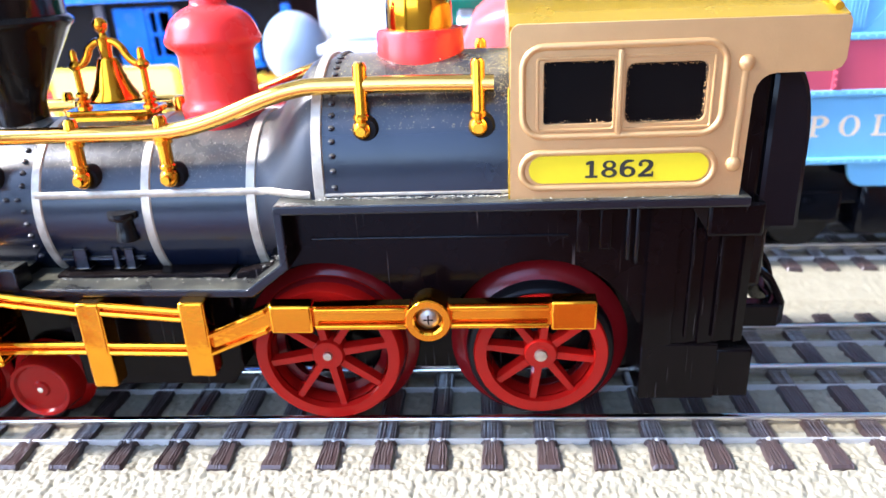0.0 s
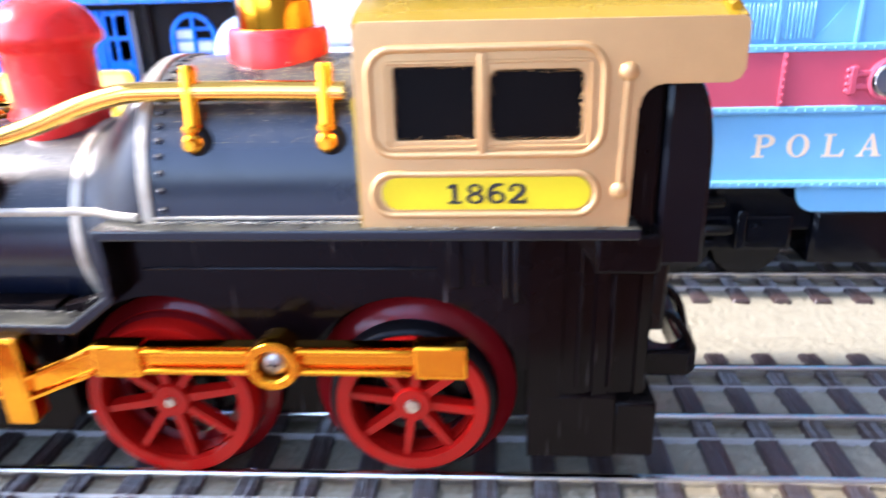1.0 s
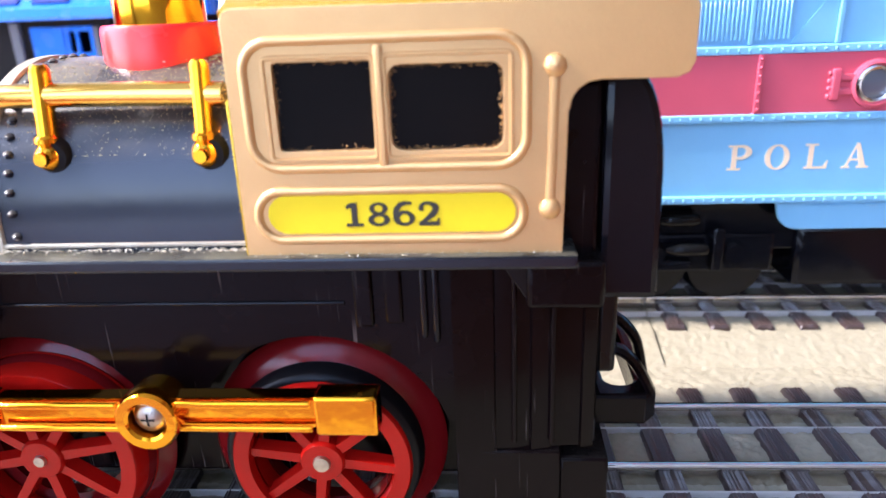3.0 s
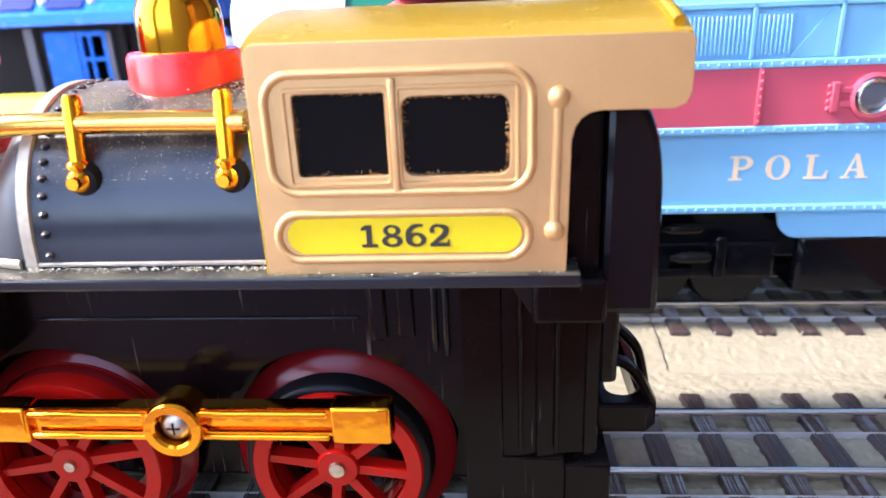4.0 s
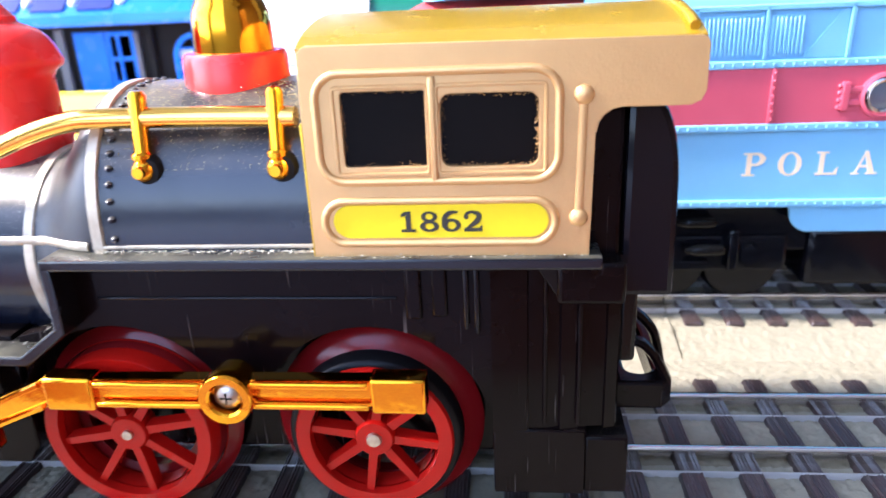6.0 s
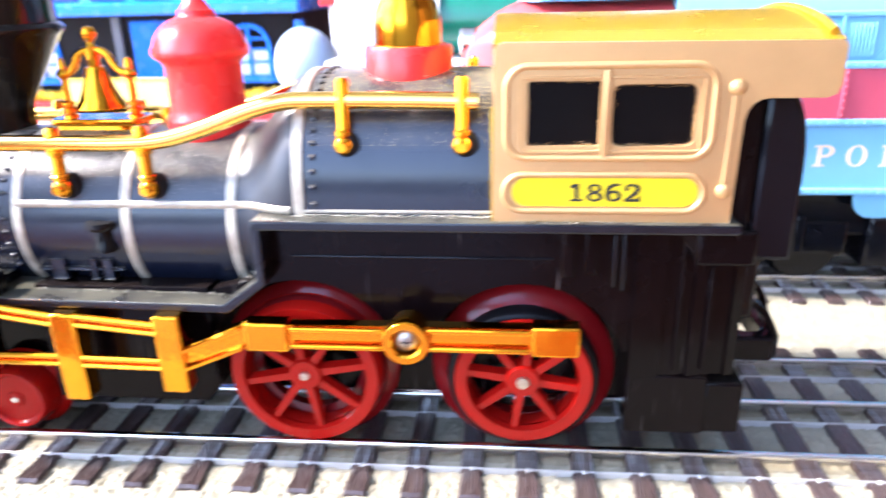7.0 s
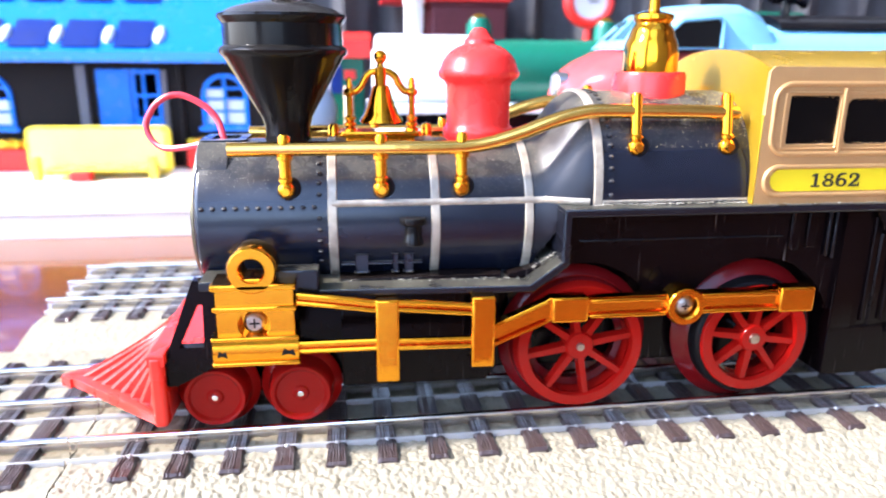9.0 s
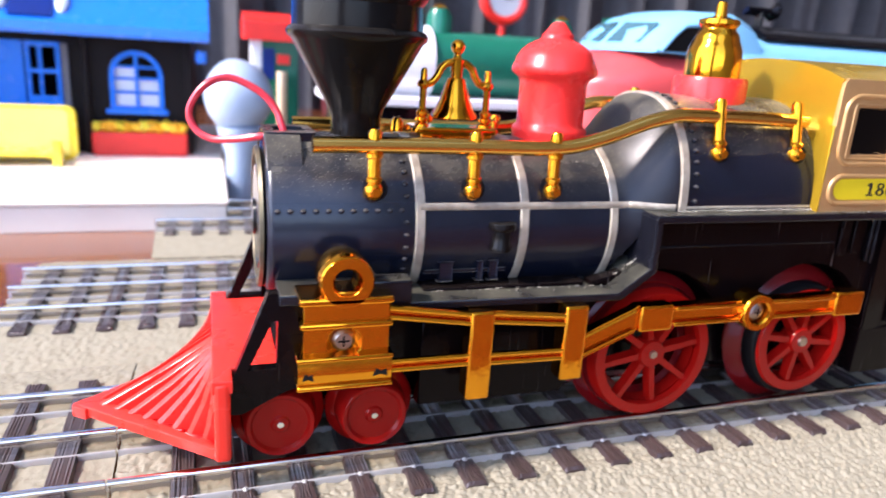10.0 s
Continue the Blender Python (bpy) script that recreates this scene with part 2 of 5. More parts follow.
FLOWER = material("orange_yellow_petals", (0.98, 0.46, 0.01), 0.5, second=(0.98, 0.66, 0.02), scale=200)
TEAL = material("teal_glass", (0.05, 0.12, 0.15), 0.08, second=(0.04, 0.10, 0.13))
WIRE = material("red_wire_insulation", (0.70, 0.04, 0.06), 0.32)


# ---- building tools ----
def origin(ob):
    p = Vector((0, 0, 0))
    while ob is not None:
        p += ob.location / MM
        ob = ob.parent
    return p


def finish(bm, name, mat, at, angle=38):
    bmesh.ops.recalc_face_normals(bm, faces=bm.faces[:])
    bm.normal_update()
    for e in bm.edges:
        if len(e.link_faces) == 2 and e.calc_face_angle(0) > radians(angle):
            e.smooth = False
    for f in bm.faces:
        f.smooth = True
    for v in bm.verts:
        v.co = (v.co - at) * MM
    me = bpy.data.meshes.new(name)
    bm.to_mesh(me)
    bm.free()
    me.materials.append(mat)
    return me


def thing(name, x, y, z, label, category, group="", kind=""):
    ob = new(name)
    ob.empty_display_size = 0.01
    ob.location = Vector((x, y, z)) * MM
    return tagged(ob, label, category, group, kind)


def part(name, bm, mat, parent, label="", angle=38):
    """One mesh object under a thing or a part; the bmesh is in the place's millimetres."""
    at = origin(parent)
    ob = new(name, finish(bm, name, mat, at, angle))
    ob.parent = parent
    return tagged(ob, label) if label else ob


def solid(name, bm, mat, label, category, group="", kind="", angle=38):
    """A thing, or a piece of the setting, that is one mesh."""
    lo = Vector([min(v.co[i] for v in bm.verts) for i in range(3)])
    hi = Vector([max(v.co[i] for v in bm.verts) for i in range(3)])
    at = Vector(((lo.x + hi.x) / 2, (lo.y + hi.y) / 2, lo.z))
    ob = new(name, finish(bm, name, mat, at, angle))
    ob.location = at * MM
    return tagged(ob, label, category, group, kind)


def piece(name, mesh, parent, x, y, z, turn=None):
    """An object on a shared mesh, at a place in millimetres."""
    ob = new(name, mesh)
    ob.parent = parent
    ob.location = (Vector((x, y, z)) - origin(parent)) * MM
    if turn:
        ob.rotation_euler = [radians(a) for a in turn]
    return ob


def bevelled(bm, geom_edges, w, seg=2):
    got = bmesh.ops.bevel(bm, geom=geom_edges, offset=w, segments=seg, affect='EDGES', profile=0.5, clamp_overlap=True)
    strip = set(got["faces"])
    for f in got["faces"]:
        for e in f.edges:
            if any(g not in strip for g in e.link_faces):
                e.smooth = False


def box(x0, x1, y0, y1, z0, z1, bev=0.3, bm=None, seg=2):
    own = bmesh.new()
    bmesh.ops.create_cube(own, size=1)
    for v in own.verts:
        v.co = Vector((x0 + (v.co.x + .5) * (x1 - x0), y0 + (v.co.y + .5) * (y1 - y0), z0 + (v.co.z + .5) * (z1 - z0)))
    if bev > 0:
        bevelled(own, own.edges[:], min(bev, 0.45 * min(abs(x1 - x0), abs(y1 - y0), abs(z1 - z0))), seg)
    return merge(bm, own)


def merge(bm, own):
    if bm is None:
        return own
    me = bpy.data.meshes.new("m")
    own.to_mesh(me)
    own.free()
    bm.from_mesh(me)
    bpy.data.meshes.remove(me)
    return bm


def lathe(profile, centre, axis='z', seg=32, bm=None, arc=None):
    """Turns a profile of (radius, height) round an axis through centre. Radius 0 closes an end."""
    own = bmesh.new()
    rings = []
    for r, hgt in profile:
        ring = []
        if r <= 1e-6:
            ring = [own.verts.new(place(0, 0, hgt, centre, axis))]
        else:
            for i in range(seg):
                a = 2 * math.pi * i / seg
                ring.append(own.verts.new(place(r * math.cos(a), r * math.sin(a), hgt, centre, axis)))
        rings.append(ring)
    for a, b in zip(rings, rings[1:]):
        if len(a) == 1 and len(b) == 1:
            continue
        for i in range(seg):
            j = (i + 1) % seg
            if len(a) == 1:
                own.faces.new((a[0], b[i], b[j]))
            elif len(b) == 1:
                own.faces.new((a[i], b[0], a[j]))
            else:
                own.faces.new((a[i], b[i], b[j], a[j]))
    return merge(bm, own)


def place(u, v, h, c, axis):
    if axis == 'z':
        return Vector((c[0] + u, c[1] + v, c[2] + h))
    if axis == 'y':
        return Vector((c[0] + u, c[1] + h, c[2] + v))
    return Vector((c[0] + h, c[1] + u, c[2] + v))


def tube(points, radius, seg=10, bm=None, closed=False, flat=1.0):
    """A round bar along points."""
    own = bmesh.new()
    pts = [Vector(p) for p in points]
    n = len(pts)
    rings = []
    up = None
    for i, p in enumerate(pts):
        a = pts[(i - 1) % n] if (closed or i > 0) else p
        b = pts[(i + 1) % n] if (closed or i < n - 1) else p
        d = (b - a).normalized()
        if up is None:
            up = Vector((0, 1, 0)) if abs(d.y) < 0.9 else Vector((1, 0, 0))
        side = d.cross(up).normalized()
        up = side.cross(d).normalized()
        rings.append([own.verts.new(p + side * radius * math.cos(2 * math.pi * k / seg) + up * radius * flat * math.sin(2 * math.pi * k / seg)) for k in range(seg)])
    for i in range(n if closed else n - 1):
        a, b = rings[i], rings[(i + 1) % n]
        for k in range(seg):
            j = (k + 1) % seg
            own.faces.new((a[k], a[j], b[j], b[k]))
    if not closed:
        own.faces.new(rings[0])
        own.faces.new(rings[-1][::-1])
    return merge(bm, own)


def curve_through(points, steps=8):
    """A smooth line through points (Catmull-Rom)."""
    p = [Vector(q) for q in points]
    p = [p[0] * 2 - p[1]] + p + [p[-1] * 2 - p[-2]]
    out = []
    for i in range(1, len(p) - 2):
        for s in range(steps):
            t = s / steps
            a, b, c, d = p[i - 1], p[i], p[i + 1], p[i + 2]
            out.append(0.5 * ((2 * b) + (c - a) * t + (2 * a - 5 * b + 4 * c - d) * t * t + (3 * b - 3 * c + d - a) * t ** 3))
    out.append(p[-2])
    return out


def rounded(x0, x1, z0, z1, r, seg=5):
    """The outline of a rectangle with round corners, as (x, z)."""
    out = []
    for cx, cz, a0 in ((x1 - r, z1 - r, 0), (x0 + r, z1 - r, 90), (x0 + r, z0 + r, 180), (x1 - r, z0 + r, 270)):
        for k in range(seg + 1):
            a = radians(a0 + 90 * k / seg)
            out.append((cx + r * math.cos(a), cz + r * math.sin(a)))
    return out


def plate(outer, holes, d0, d1, axis='y', bev=0.0, bm=None):
    """A flat plate with holes; outlines are (u, v) in the plane, d0 and d1 its two faces along the axis."""
    own = bmesh.new()

    def p3(u, v, d):
        return {'y': Vector((u, d, v)), 'x': Vector((d, u, v)), 'z': Vector((u, v, d))}[axis]
    edges = []
    for loop in [outer, *holes]:
        vs = [own.verts.new(p3(u, v, d0)) for u, v in loop]
        edges += [own.edges.new((vs[i], vs[(i + 1) % len(vs)])) for i in range(len(vs))]
    if holes:
        bmesh.ops.triangle_fill(own, edges=edges, use_beauty=True)
    else:
        own.faces.new(vs)
    faces = own.faces[:]
    got = bmesh.ops.extrude_face_region(own, geom=faces)
    shift = p3(0, 0, d1) - p3(0, 0, d0)
    for g in got["geom"]:
        if isinstance(g, bmesh.types.BMVert):
            g.co += shift
    if bev > 0:
        own.normal_update()
        sharp = [e for e in own.edges if len(e.link_faces) == 2 and e.calc_face_angle(0) > 0.6 and
                 abs((e.verts[0].co - e.verts[1].co).dot(p3(0, 0, 1))) < 1e-6]
        bevelled(own, sharp, bev, 2)
    return merge(bm, own)


def sweep(profile, x0, x1, steps=1, bm=None, caps=True):
    """A closed outline of (y, z) drawn out along x."""
    own = bmesh.new()
    rings = [[own.verts.new((x0 + (x1 - x0) * i / steps, y, z)) for y, z in profile] for i in range(steps + 1)]
    n = len(profile)
    for a, b in zip(rings, rings[1:]):
        for k in range(n):
            j = (k + 1) % n
            own.faces.new((a[k], a[j], b[j], b[k]))
    if caps:
        own.faces.new(rings[0])
        own.faces.new(rings[-1][::-1])
    return merge(bm, own)


def ball(r, seg=8, squash=1.0):
    bm = bmesh.new()
    bmesh.ops.create_uvsphere(bm, u_segments=seg, v_segments=max(4, seg // 2 + 1), radius=r)
    for v in bm.verts:
        v.co.z *= squash
    return bm


def ribbon(points, widths):
    """The outline of a stroke through points with a width at each."""
    p = [Vector((u, v, 0)) for u, v in points]
    fine = curve_through(p, 5)
    n = len(fine)
    left, right = [], []
    for i, q in enumerate(fine):
        d = (fine[min(i + 1, n - 1)] - fine[max(i - 1, 0)]).normalized()
        k = i / (n - 1) * (len(widths) - 1)
        j = min(int(k), len(widths) - 2)
        w = (widths[j] + (widths[j + 1] - widths[j]) * (k - j)) / 2
        left.append((q.x - d.y * w, q.y + d.x * w))
        right.append((q.x + d.y * w, q.y - d.x * w))
    return left + right[::-1]


def oval(cx, cz, rx, rz, n=28):
    return [(cx + rx * math.cos(2 * math.pi * k / n), cz + rz * math.sin(2 * math.pi * k / n)) for k in range(n)]


def bar(u0, u1, v0, v1):
    return [(u0, v0), (u1, v0), (u1, v1), (u0, v1)]


def glyph(ch):
    """Strokes of a slab-serif character in a unit box: outlines, each with its holes."""
    return {
        "1": [(bar(.36, .66, 0, 1), []), (bar(.08, .94, 0, .13), []), ([(.10, .74), (.37, .80), (.37, 1.0), (.30, .99), (.10, .88)], [])],
        "8": [(oval(.5, .74, .41, .26), [oval(.5, .745, .19, .15)]), (oval(.5, .27, .49, .275), [oval(.5, .27, .235, .155)])],
        "6": [(oval(.5, .32, .49, .32), [oval(.52, .31, .22, .19)]), (ribbon([(.13, .36), (.17, .68), (.42, .92), (.86, .96)], [.26, .26, .20, .09]), [])],
        "2": [(ribbon([(.10, .70), (.22, .90), (.52, .94), (.80, .78), (.70, .52), (.36, .26), (.10, .08)], [.20, .14, .13, .28, .27, .18, .14]), []), (bar(.04, .97, 0, .17), []), (bar(.86, .97, .1, .30), []), (oval(.15, .71, .12, .1), [])],
        "P": [(bar(.16, .38, 0, 1), []), (bar(0, .56, 0, .08), []), (bar(0, .2, .92, 1), []), (ribbon([(.32, .955), (.66, .94), (.86, .74), (.66, .51), (.32, .49)], [.09, .12, .27, .12, .09]), [])],
        "O": [(oval(.5, .5, .5, .51), [oval(.5, .5, .27, .44)])],
        "L": [(bar(.14, .36, 0, 1), []), (bar(0, .52, .92, 1), []), (bar(0, .95, 0, .09), []), ([(.78, .08), (.95, .08), (.99, .32), (.93, .32)], [])],
        "A": [([(.10, 0), (.20, 0), (.52, .92), (.48, 1.0)], []), ([(.44, 1.0), (.58, 1.0), (.92, 0), (.66, 0)], []), (bar(.26, .72, .30, .38), []), (bar(0, .32, 0, .07), []), (bar(.56, 1.0, 0, .07), [])],
    }[ch]


def lettering(ch, x0, x1, z0, z1, y, mat, parent, name):
    """One thin raised character facing -y that fills the given box."""
    bm = None
    for k, (outer, holes) in enumerate(glyph(ch)):
        fit = lambda loop: [(x0 + u * (x1 - x0), z0 + v * (z1 - z0)) for u, v in loop]
        bm = plate(fit(outer), [fit(q) for q in holes], y - 0.05 - 0.006 * k, y + 0.02, 'y', 0, bm)
    return part(name, bm, mat, parent)


# ---- the room and the table ----
def room():
    x0, x1, y0, y1, z0, z1 = -1500, 2200, -1900, 900, -750, 2600
    # Unseen floor, made dark to keep pale reflections off the engine.
    solid("floor", box(x0, x1, y0, y1, z0 - 40, z0, 0), UNSEEN_FLOOR, "unseen room floor, dark brown to keep reflections dark", "floor", kind="structure")
    # Unseen ceiling; its opening is added to brighten things from above.
    bm = plate([(x0, y0), (x1, y0), (x1, y1), (x0, y1)], [[(-1000, -1880), (1100, -1880), (1100, -1050), (-1000, -1050)]], z1, z1 + 40, 'z')
    solid("ceiling", bm, CEILING, "unseen white ceiling with an added opening for sky light", "ceiling", kind="structure")
    bm = plate([(x0, z0), (x1, z0), (x1, z1), (x0, z1)], [[(-1440, 150), (150, 150), (150, 2570), (-1440, 2570)]], y0 - 80, y0, 'y')
    solid("wall_south", bm, WALL, "pale wall with a wide window opening", "wall", kind="structure")
    win = thing("window_2", -645, y0 - 40, 150, "wide bright window with a white frame", "window", kind="structure")
    for a, b, c, d in ((-1440, 150, 150, 200), (-1440, 150, 2520, 2570), (-1440, -1390, 200, 2520), (100, 150, 200, 2520)):
        part("window_frame", box(a, b, y0 - 70, y0 - 10, c, d, 4), WHITEP, win)
    bm = plate([(x0, z0), (x1, z0), (x1, z1), (x0, z1)], [[(-950, -20), (-110, -20), (-110, 650), (-950, 650)]], y1, y1 + 60, 'y')
    solid("wall_north", bm, WALL, "pale painted wall with a window behind a sheer curtain", "wall", kind="structure")
    # Unseen end wall, made dark so the black boiler reflects less.
    solid("wall_east", box(x1, x1 + 60, y0 - 60, y1 + 60, z0, z1, 0), UNSEEN_WALL, "unseen end wall, dark brown to dim reflections", "wall", kind="structure")
    bm = plate([(y0 - 60, z0), (y1 + 60, z0), (y1 + 60, z1), (y0 - 60, z1)], [[(-1500, 60), (800, 60), (800, 2300), (-1500, 2300)]], x0 - 80, x0, 'x')
    solid("wall_west", bm, WALL, "pale wall with a wide window opening", "wall", kind="structure")
    win = thing("window_1", x0 - 40, -350, 60, "wide bright window with a white frame", "window", kind="structure")
    ya, yb, za, zb = -1500, 800, 60, 2300
    for a, b, c, d in ((ya, yb, za, za + 50), (ya, yb, zb - 50, zb), (ya, ya + 50, za + 50, zb - 50), (yb - 50, yb, za + 50, zb - 50)):
        part("window_frame", box(x0 - 70, x0 - 10, a, b, c, d, 4), WHITEP, win)
    top = solid("table_top", box(-900, 1300, -520, 820, TABLE - 40, TABLE, 3), WOOD, "polished red-brown wooden table top", "table", kind="structure")
    for x in (-830, 1230):
        for y in (-450, 750):
            part("table_leg", box(x - 35, x + 35, y - 35, y + 35, z0, TABLE - 40, 4), WOOD, top)
    # sheer curtain drawn over the window, then the dark one beside it
    prof = [(-1050 + i * 6, 760 + 9 * math.sin(i * 0.7) + 4 * math.sin(i * 1.9)) for i in range(161)]
    prof += [(u, v + 2) for u, v in prof[::-1]]
    solid("sheer_curtain", plate(prof, [], -100, 1200, 'z'), SHEER, "thin white curtain glowing with daylight", "curtain", angle=60)
    # folds of the curtain
    prof = [(-95 + i * 6, 700 + 14 * math.sin(i * 0.55) + 6 * math.sin(i * 1.37)) for i in range(173)]
    prof += [(u, v + 4) for u, v in prof[::-1]]
    solid("curtain", plate(prof, [], 0, 600, 'z'), CURTAIN, "dark grey curtain hanging in vertical folds", "curtain", angle=60)


room()


# ---- the locomotive ----
AXLE = 31.0
loco = thing("toy_locomotive", 0, 0, 17, "black toy steam locomotive with gold fittings, tan cab and red wheels", "locomotive")


def loft(stations, n=56, caps=True, floor=-99):
    """A round body along x; stations are (x, radius, centre height)."""
    bm = bmesh.new()
    rings = [[bm.verts.new((x, r * math.cos(2 * math.pi * i / n), max(floor, cz + r * math.sin(2 * math.pi * i / n)))) for i in range(n)] for x, r, cz in stations]
    for a, b in zip(rings, rings[1:]):
        for k in range(n):
            j = (k + 1) % n
            bm.faces.new((a[k], a[j], b[j], b[k]))
    if caps:
        bm.faces.new(rings[0])
        bm.faces.new(rings[-1][::-1])
    return bm


BR, BC = 15.0, 55.2      # boiler radius and height of its middle
FR, FC = 17.4, 59.6      # firebox radius and height of its middle


def boiler():
    st = [(-69.6, 14.2, BC), (-69.2, 14.8, BC), (-68.6, BR, BC), (-45, BR, BC), (-8, BR, BC), (-6.5, BR, BC)]
    b = part("boiler", loft(st, floor=44.9), BLACK, loco, "black plastic boiler with dusty top")
    # the waist swells up to the firebox
    bm, rings, n = bmesh.new(), [], 64
    for k in range(11):
        s = k / 10
        e = s * s * (3 - 2 * s)
        x = -7.0 + 10.8 * s
        hw, hc, hh = BR + (FR - BR) * e, BC + (FC - BC) * e, BR + (19.8 - BR) * e
        p = 1.0 - 0.13 * e
        rings.append([bm.verts.new((x, math.copysign(abs(math.cos(a)) ** p, math.cos(a)) * hw, max(46.5 + 11.8 * min(1, s * 1.6), hc + math.copysign(abs(math.sin(a)) ** p, math.sin(a)) * hh)))
                      for a in [2 * math.pi * i / n for i in range(n)]])
    for p, q in zip(rings, rings[1:]):
        for k in range(n):
            bm.faces.new((p[k], p[(k + 1) % n], q[(k + 1) % n], q[k]))
    part("waist", bm, BLACK_DUSTY, b, "swelling black waist of the boiler")
    # flat strip bands round the boiler
    for x in (-44.9, -25.9, -8.0):
        bm = loft([(x - 0.85, BR, BC), (x - 0.65, BR + 0.24, BC), (x + 0.65, BR + 0.24, BC), (x + 0.85, BR, BC)], caps=False, floor=44.9)
        part("boiler_band", bm, SILVER_PAINT, b, "worn silver painted band")
    zs = 59.9
    ys = math.sqrt(BR ** 2 - (zs - BC) ** 2)
    for s in (-1, 1):
        pts = [(-45, s * (ys + 0.12), zs), (-26, s * (ys + 0.12), zs), (-7.2, s * (ys + 0.12), zs)]
        for k in range(2, 10):
            e = (k / 10) ** 2 * (3 - 0.2 * k)
            hw, hc, hh, p = BR + (FR - BR) * e, BC + (FC - BC) * e, BR + (19.8 - BR) * e, 1.0 - 0.13 * e
            q = max(0.0, (60.0 - hc) / hh) ** (1 / p)
            pts.append((-7.0 + 10.8 * k / 10, s * (hw * math.sqrt(1 - q * q) ** p + 0.1), 60.0))
        part("boiler_seam", tube(curve_through(pts, 3), 0.68, 8, flat=0.45), SILVER_PAINT, b, "silver painted seam line")
    # rivets: one line along the front barrel, one round its end
    rv = finish(ball(0.55, 8, 0.8), "rivet", BLACK, Vector((0, 0, 0)))
    for s in (-1, 1):
        for k in range(11):
            x = -68.2 + k * 2.0
            a = math.asin((59.3 - BC) / BR)
            piece("rivet", rv, b, x, s * BR * math.cos(a), 59.3)
        for k in range(12):
            a = radians(-25 + k * 8.3)
            if a > 0.2 and a < 0.36:
                continue
            piece("rivet", rv, b, -47.3, s * BR * math.cos(a), BC + BR * math.sin(a))
    # moulded hatch stub and small pipework on the flank
    for s in (-1, 1):
        bm = lathe([(0, 0), (2.0, 0), (2.0, 0.7), (1.75, 1.2), (1.65, 3.5), (2.5, 3.9), (2.65, 4.4), (2.5, 5.1), (0, 5.3)], (-30.2, s * 14.7, 52.1), 'z', 20)
        part("hatch_stub", bm, BLACK_GLOSS, b)
        bm = box(-43.5, -28.5, s * 13.2, s * 14.0, 48.1, 48.6, 0.1)
        for x, w in ((-41.0, 2.4), (-34.0, 1.0), (-31.8, 1.6)):
            box(x, x + w, s * 13.0, s * 14.4, 46.6, 50.2, 0.2, bm)
        part("pipework", bm, BLACK, b)
    # smokebox front
    bm = lathe([(0, -1.6), (3.0, -1.6), (3.2, -1.2), (9.0, -1.0), (9.4, -0.4), (12.0, -0.4), (12.4, 0), (0, 0.4)], (-69.6, 0, BC), 'x', 40)
    part("smokebox_door", bm, BLACK_GLOSS, b)
    part("door_ring", lathe([(10.6, -0.5), (10.9, -1.1), (12.2, -1.1), (12.5, -0.5)], (-69.6, 0, BC), 'x', 40), DULL, b, "dull worn brass ring")
    # socket for the lamp's wire
    bm = plate(rounded(-69.5, -61.0, -5.5, 5.5, 1.0), [rounded(-67.6, -62.6, -3.2, 3.2, 1.0)], 66.5, 70.6, 'z', 0.25)
    box(-67.8, -62.4, -3.4, 3.4, 66.4, 67.8, 0, bm)
    for s in (-1, 1):
        plate([(s * 5.2, 70.4), (s * 8.8, 68.5), (s * 11.0, 65.2), (s * 5.2, 66.0)], [], -69.6, -63.6, 'x', 0.3, bm)
    part("lamp_socket", bm, BLACK, b)
    wire = curve_through([(-65.2, 0, 68.0), (-65.9, 0.5, 70.5), (-67.0, 2, 73.6), (-69.6, 3, 76.4), (-74.4, 4, 78.4), (-78.4, 4, 77.0), (-81.0, 4, 73.0),
                          (-80.2, 3.5, 69.8), (-77.6, 2, 68.3), (-73.5, 0, 68.6), (-69.0, -2, 69.4), (-66.0, -1.5, 68.2)], 6)
    part("lamp_wire", tube(wire, 0.62, 8), WIRE, b, "loop of bare red wire")


def drum(stations, n=64):
    """The firebox: a round-shouldered arch on the running board; stations are (x, half width, height above FC)."""
    bm = bmesh.new()
    rings = []
    for x, hw, hh in stations:
        ring = []
        for i in range(n + 1):
            a = math.pi * i / n
            c, q = math.cos(a), math.sin(a)
            ring.append(bm.verts.new((x, math.copysign(abs(c) ** 0.87, c) * hw, FC + q ** 0.87 * hh)))
        ring += [bm.verts.new((x, -hw, 58.3)), bm.verts.new((x, hw, 58.3))]
        rings.append(ring)
    m = n + 3
    for a, b in zip(rings, rings[1:]):
        for k in range(m):
            j = (k + 1) % m
            bm.faces.new((a[k], a[j], b[j], b[k]))
    bm.faces.new(rings[0])
    bm.faces.new(rings[-1][::-1])
    return bm


FH = 19.8      # height of the firebox arch


def firebox():
    f = part("firebox", drum([(3.6, FR, FH), (34.5, FR, FH)]), BLACK, loco, "black plastic firebox drum with dusty top")
    part("firebox_band", drum([(3.4, FR, FH), (3.6, FR + 0.35, FH + 0.35), (5.0, FR + 0.35, FH + 0.35), (5.2, FR, FH)]), SILVER_PAINT, f, "worn silver painted band")
    rv = finish(ball(0.6, 8, 0.8), "rivet", BLACK, Vector((0, 0, 0)))
    for s in (-1, 1):
        for k in range(14):
            a = radians(3 + k * 6.5)
            piece("rivet", rv, f, 6.7, s * FR * math.cos(a) ** 0.87, FC + FH * math.sin(a) ** 0.87)
    for s in (-1, 1):
        part("foot_strip", box(3.4, 34, s * 17.0 - 0.7, s * 17.0 + 0.65, 59.75, 60.25, 0.15), SILVER_PAINT, f, "dusty silver foot strip")


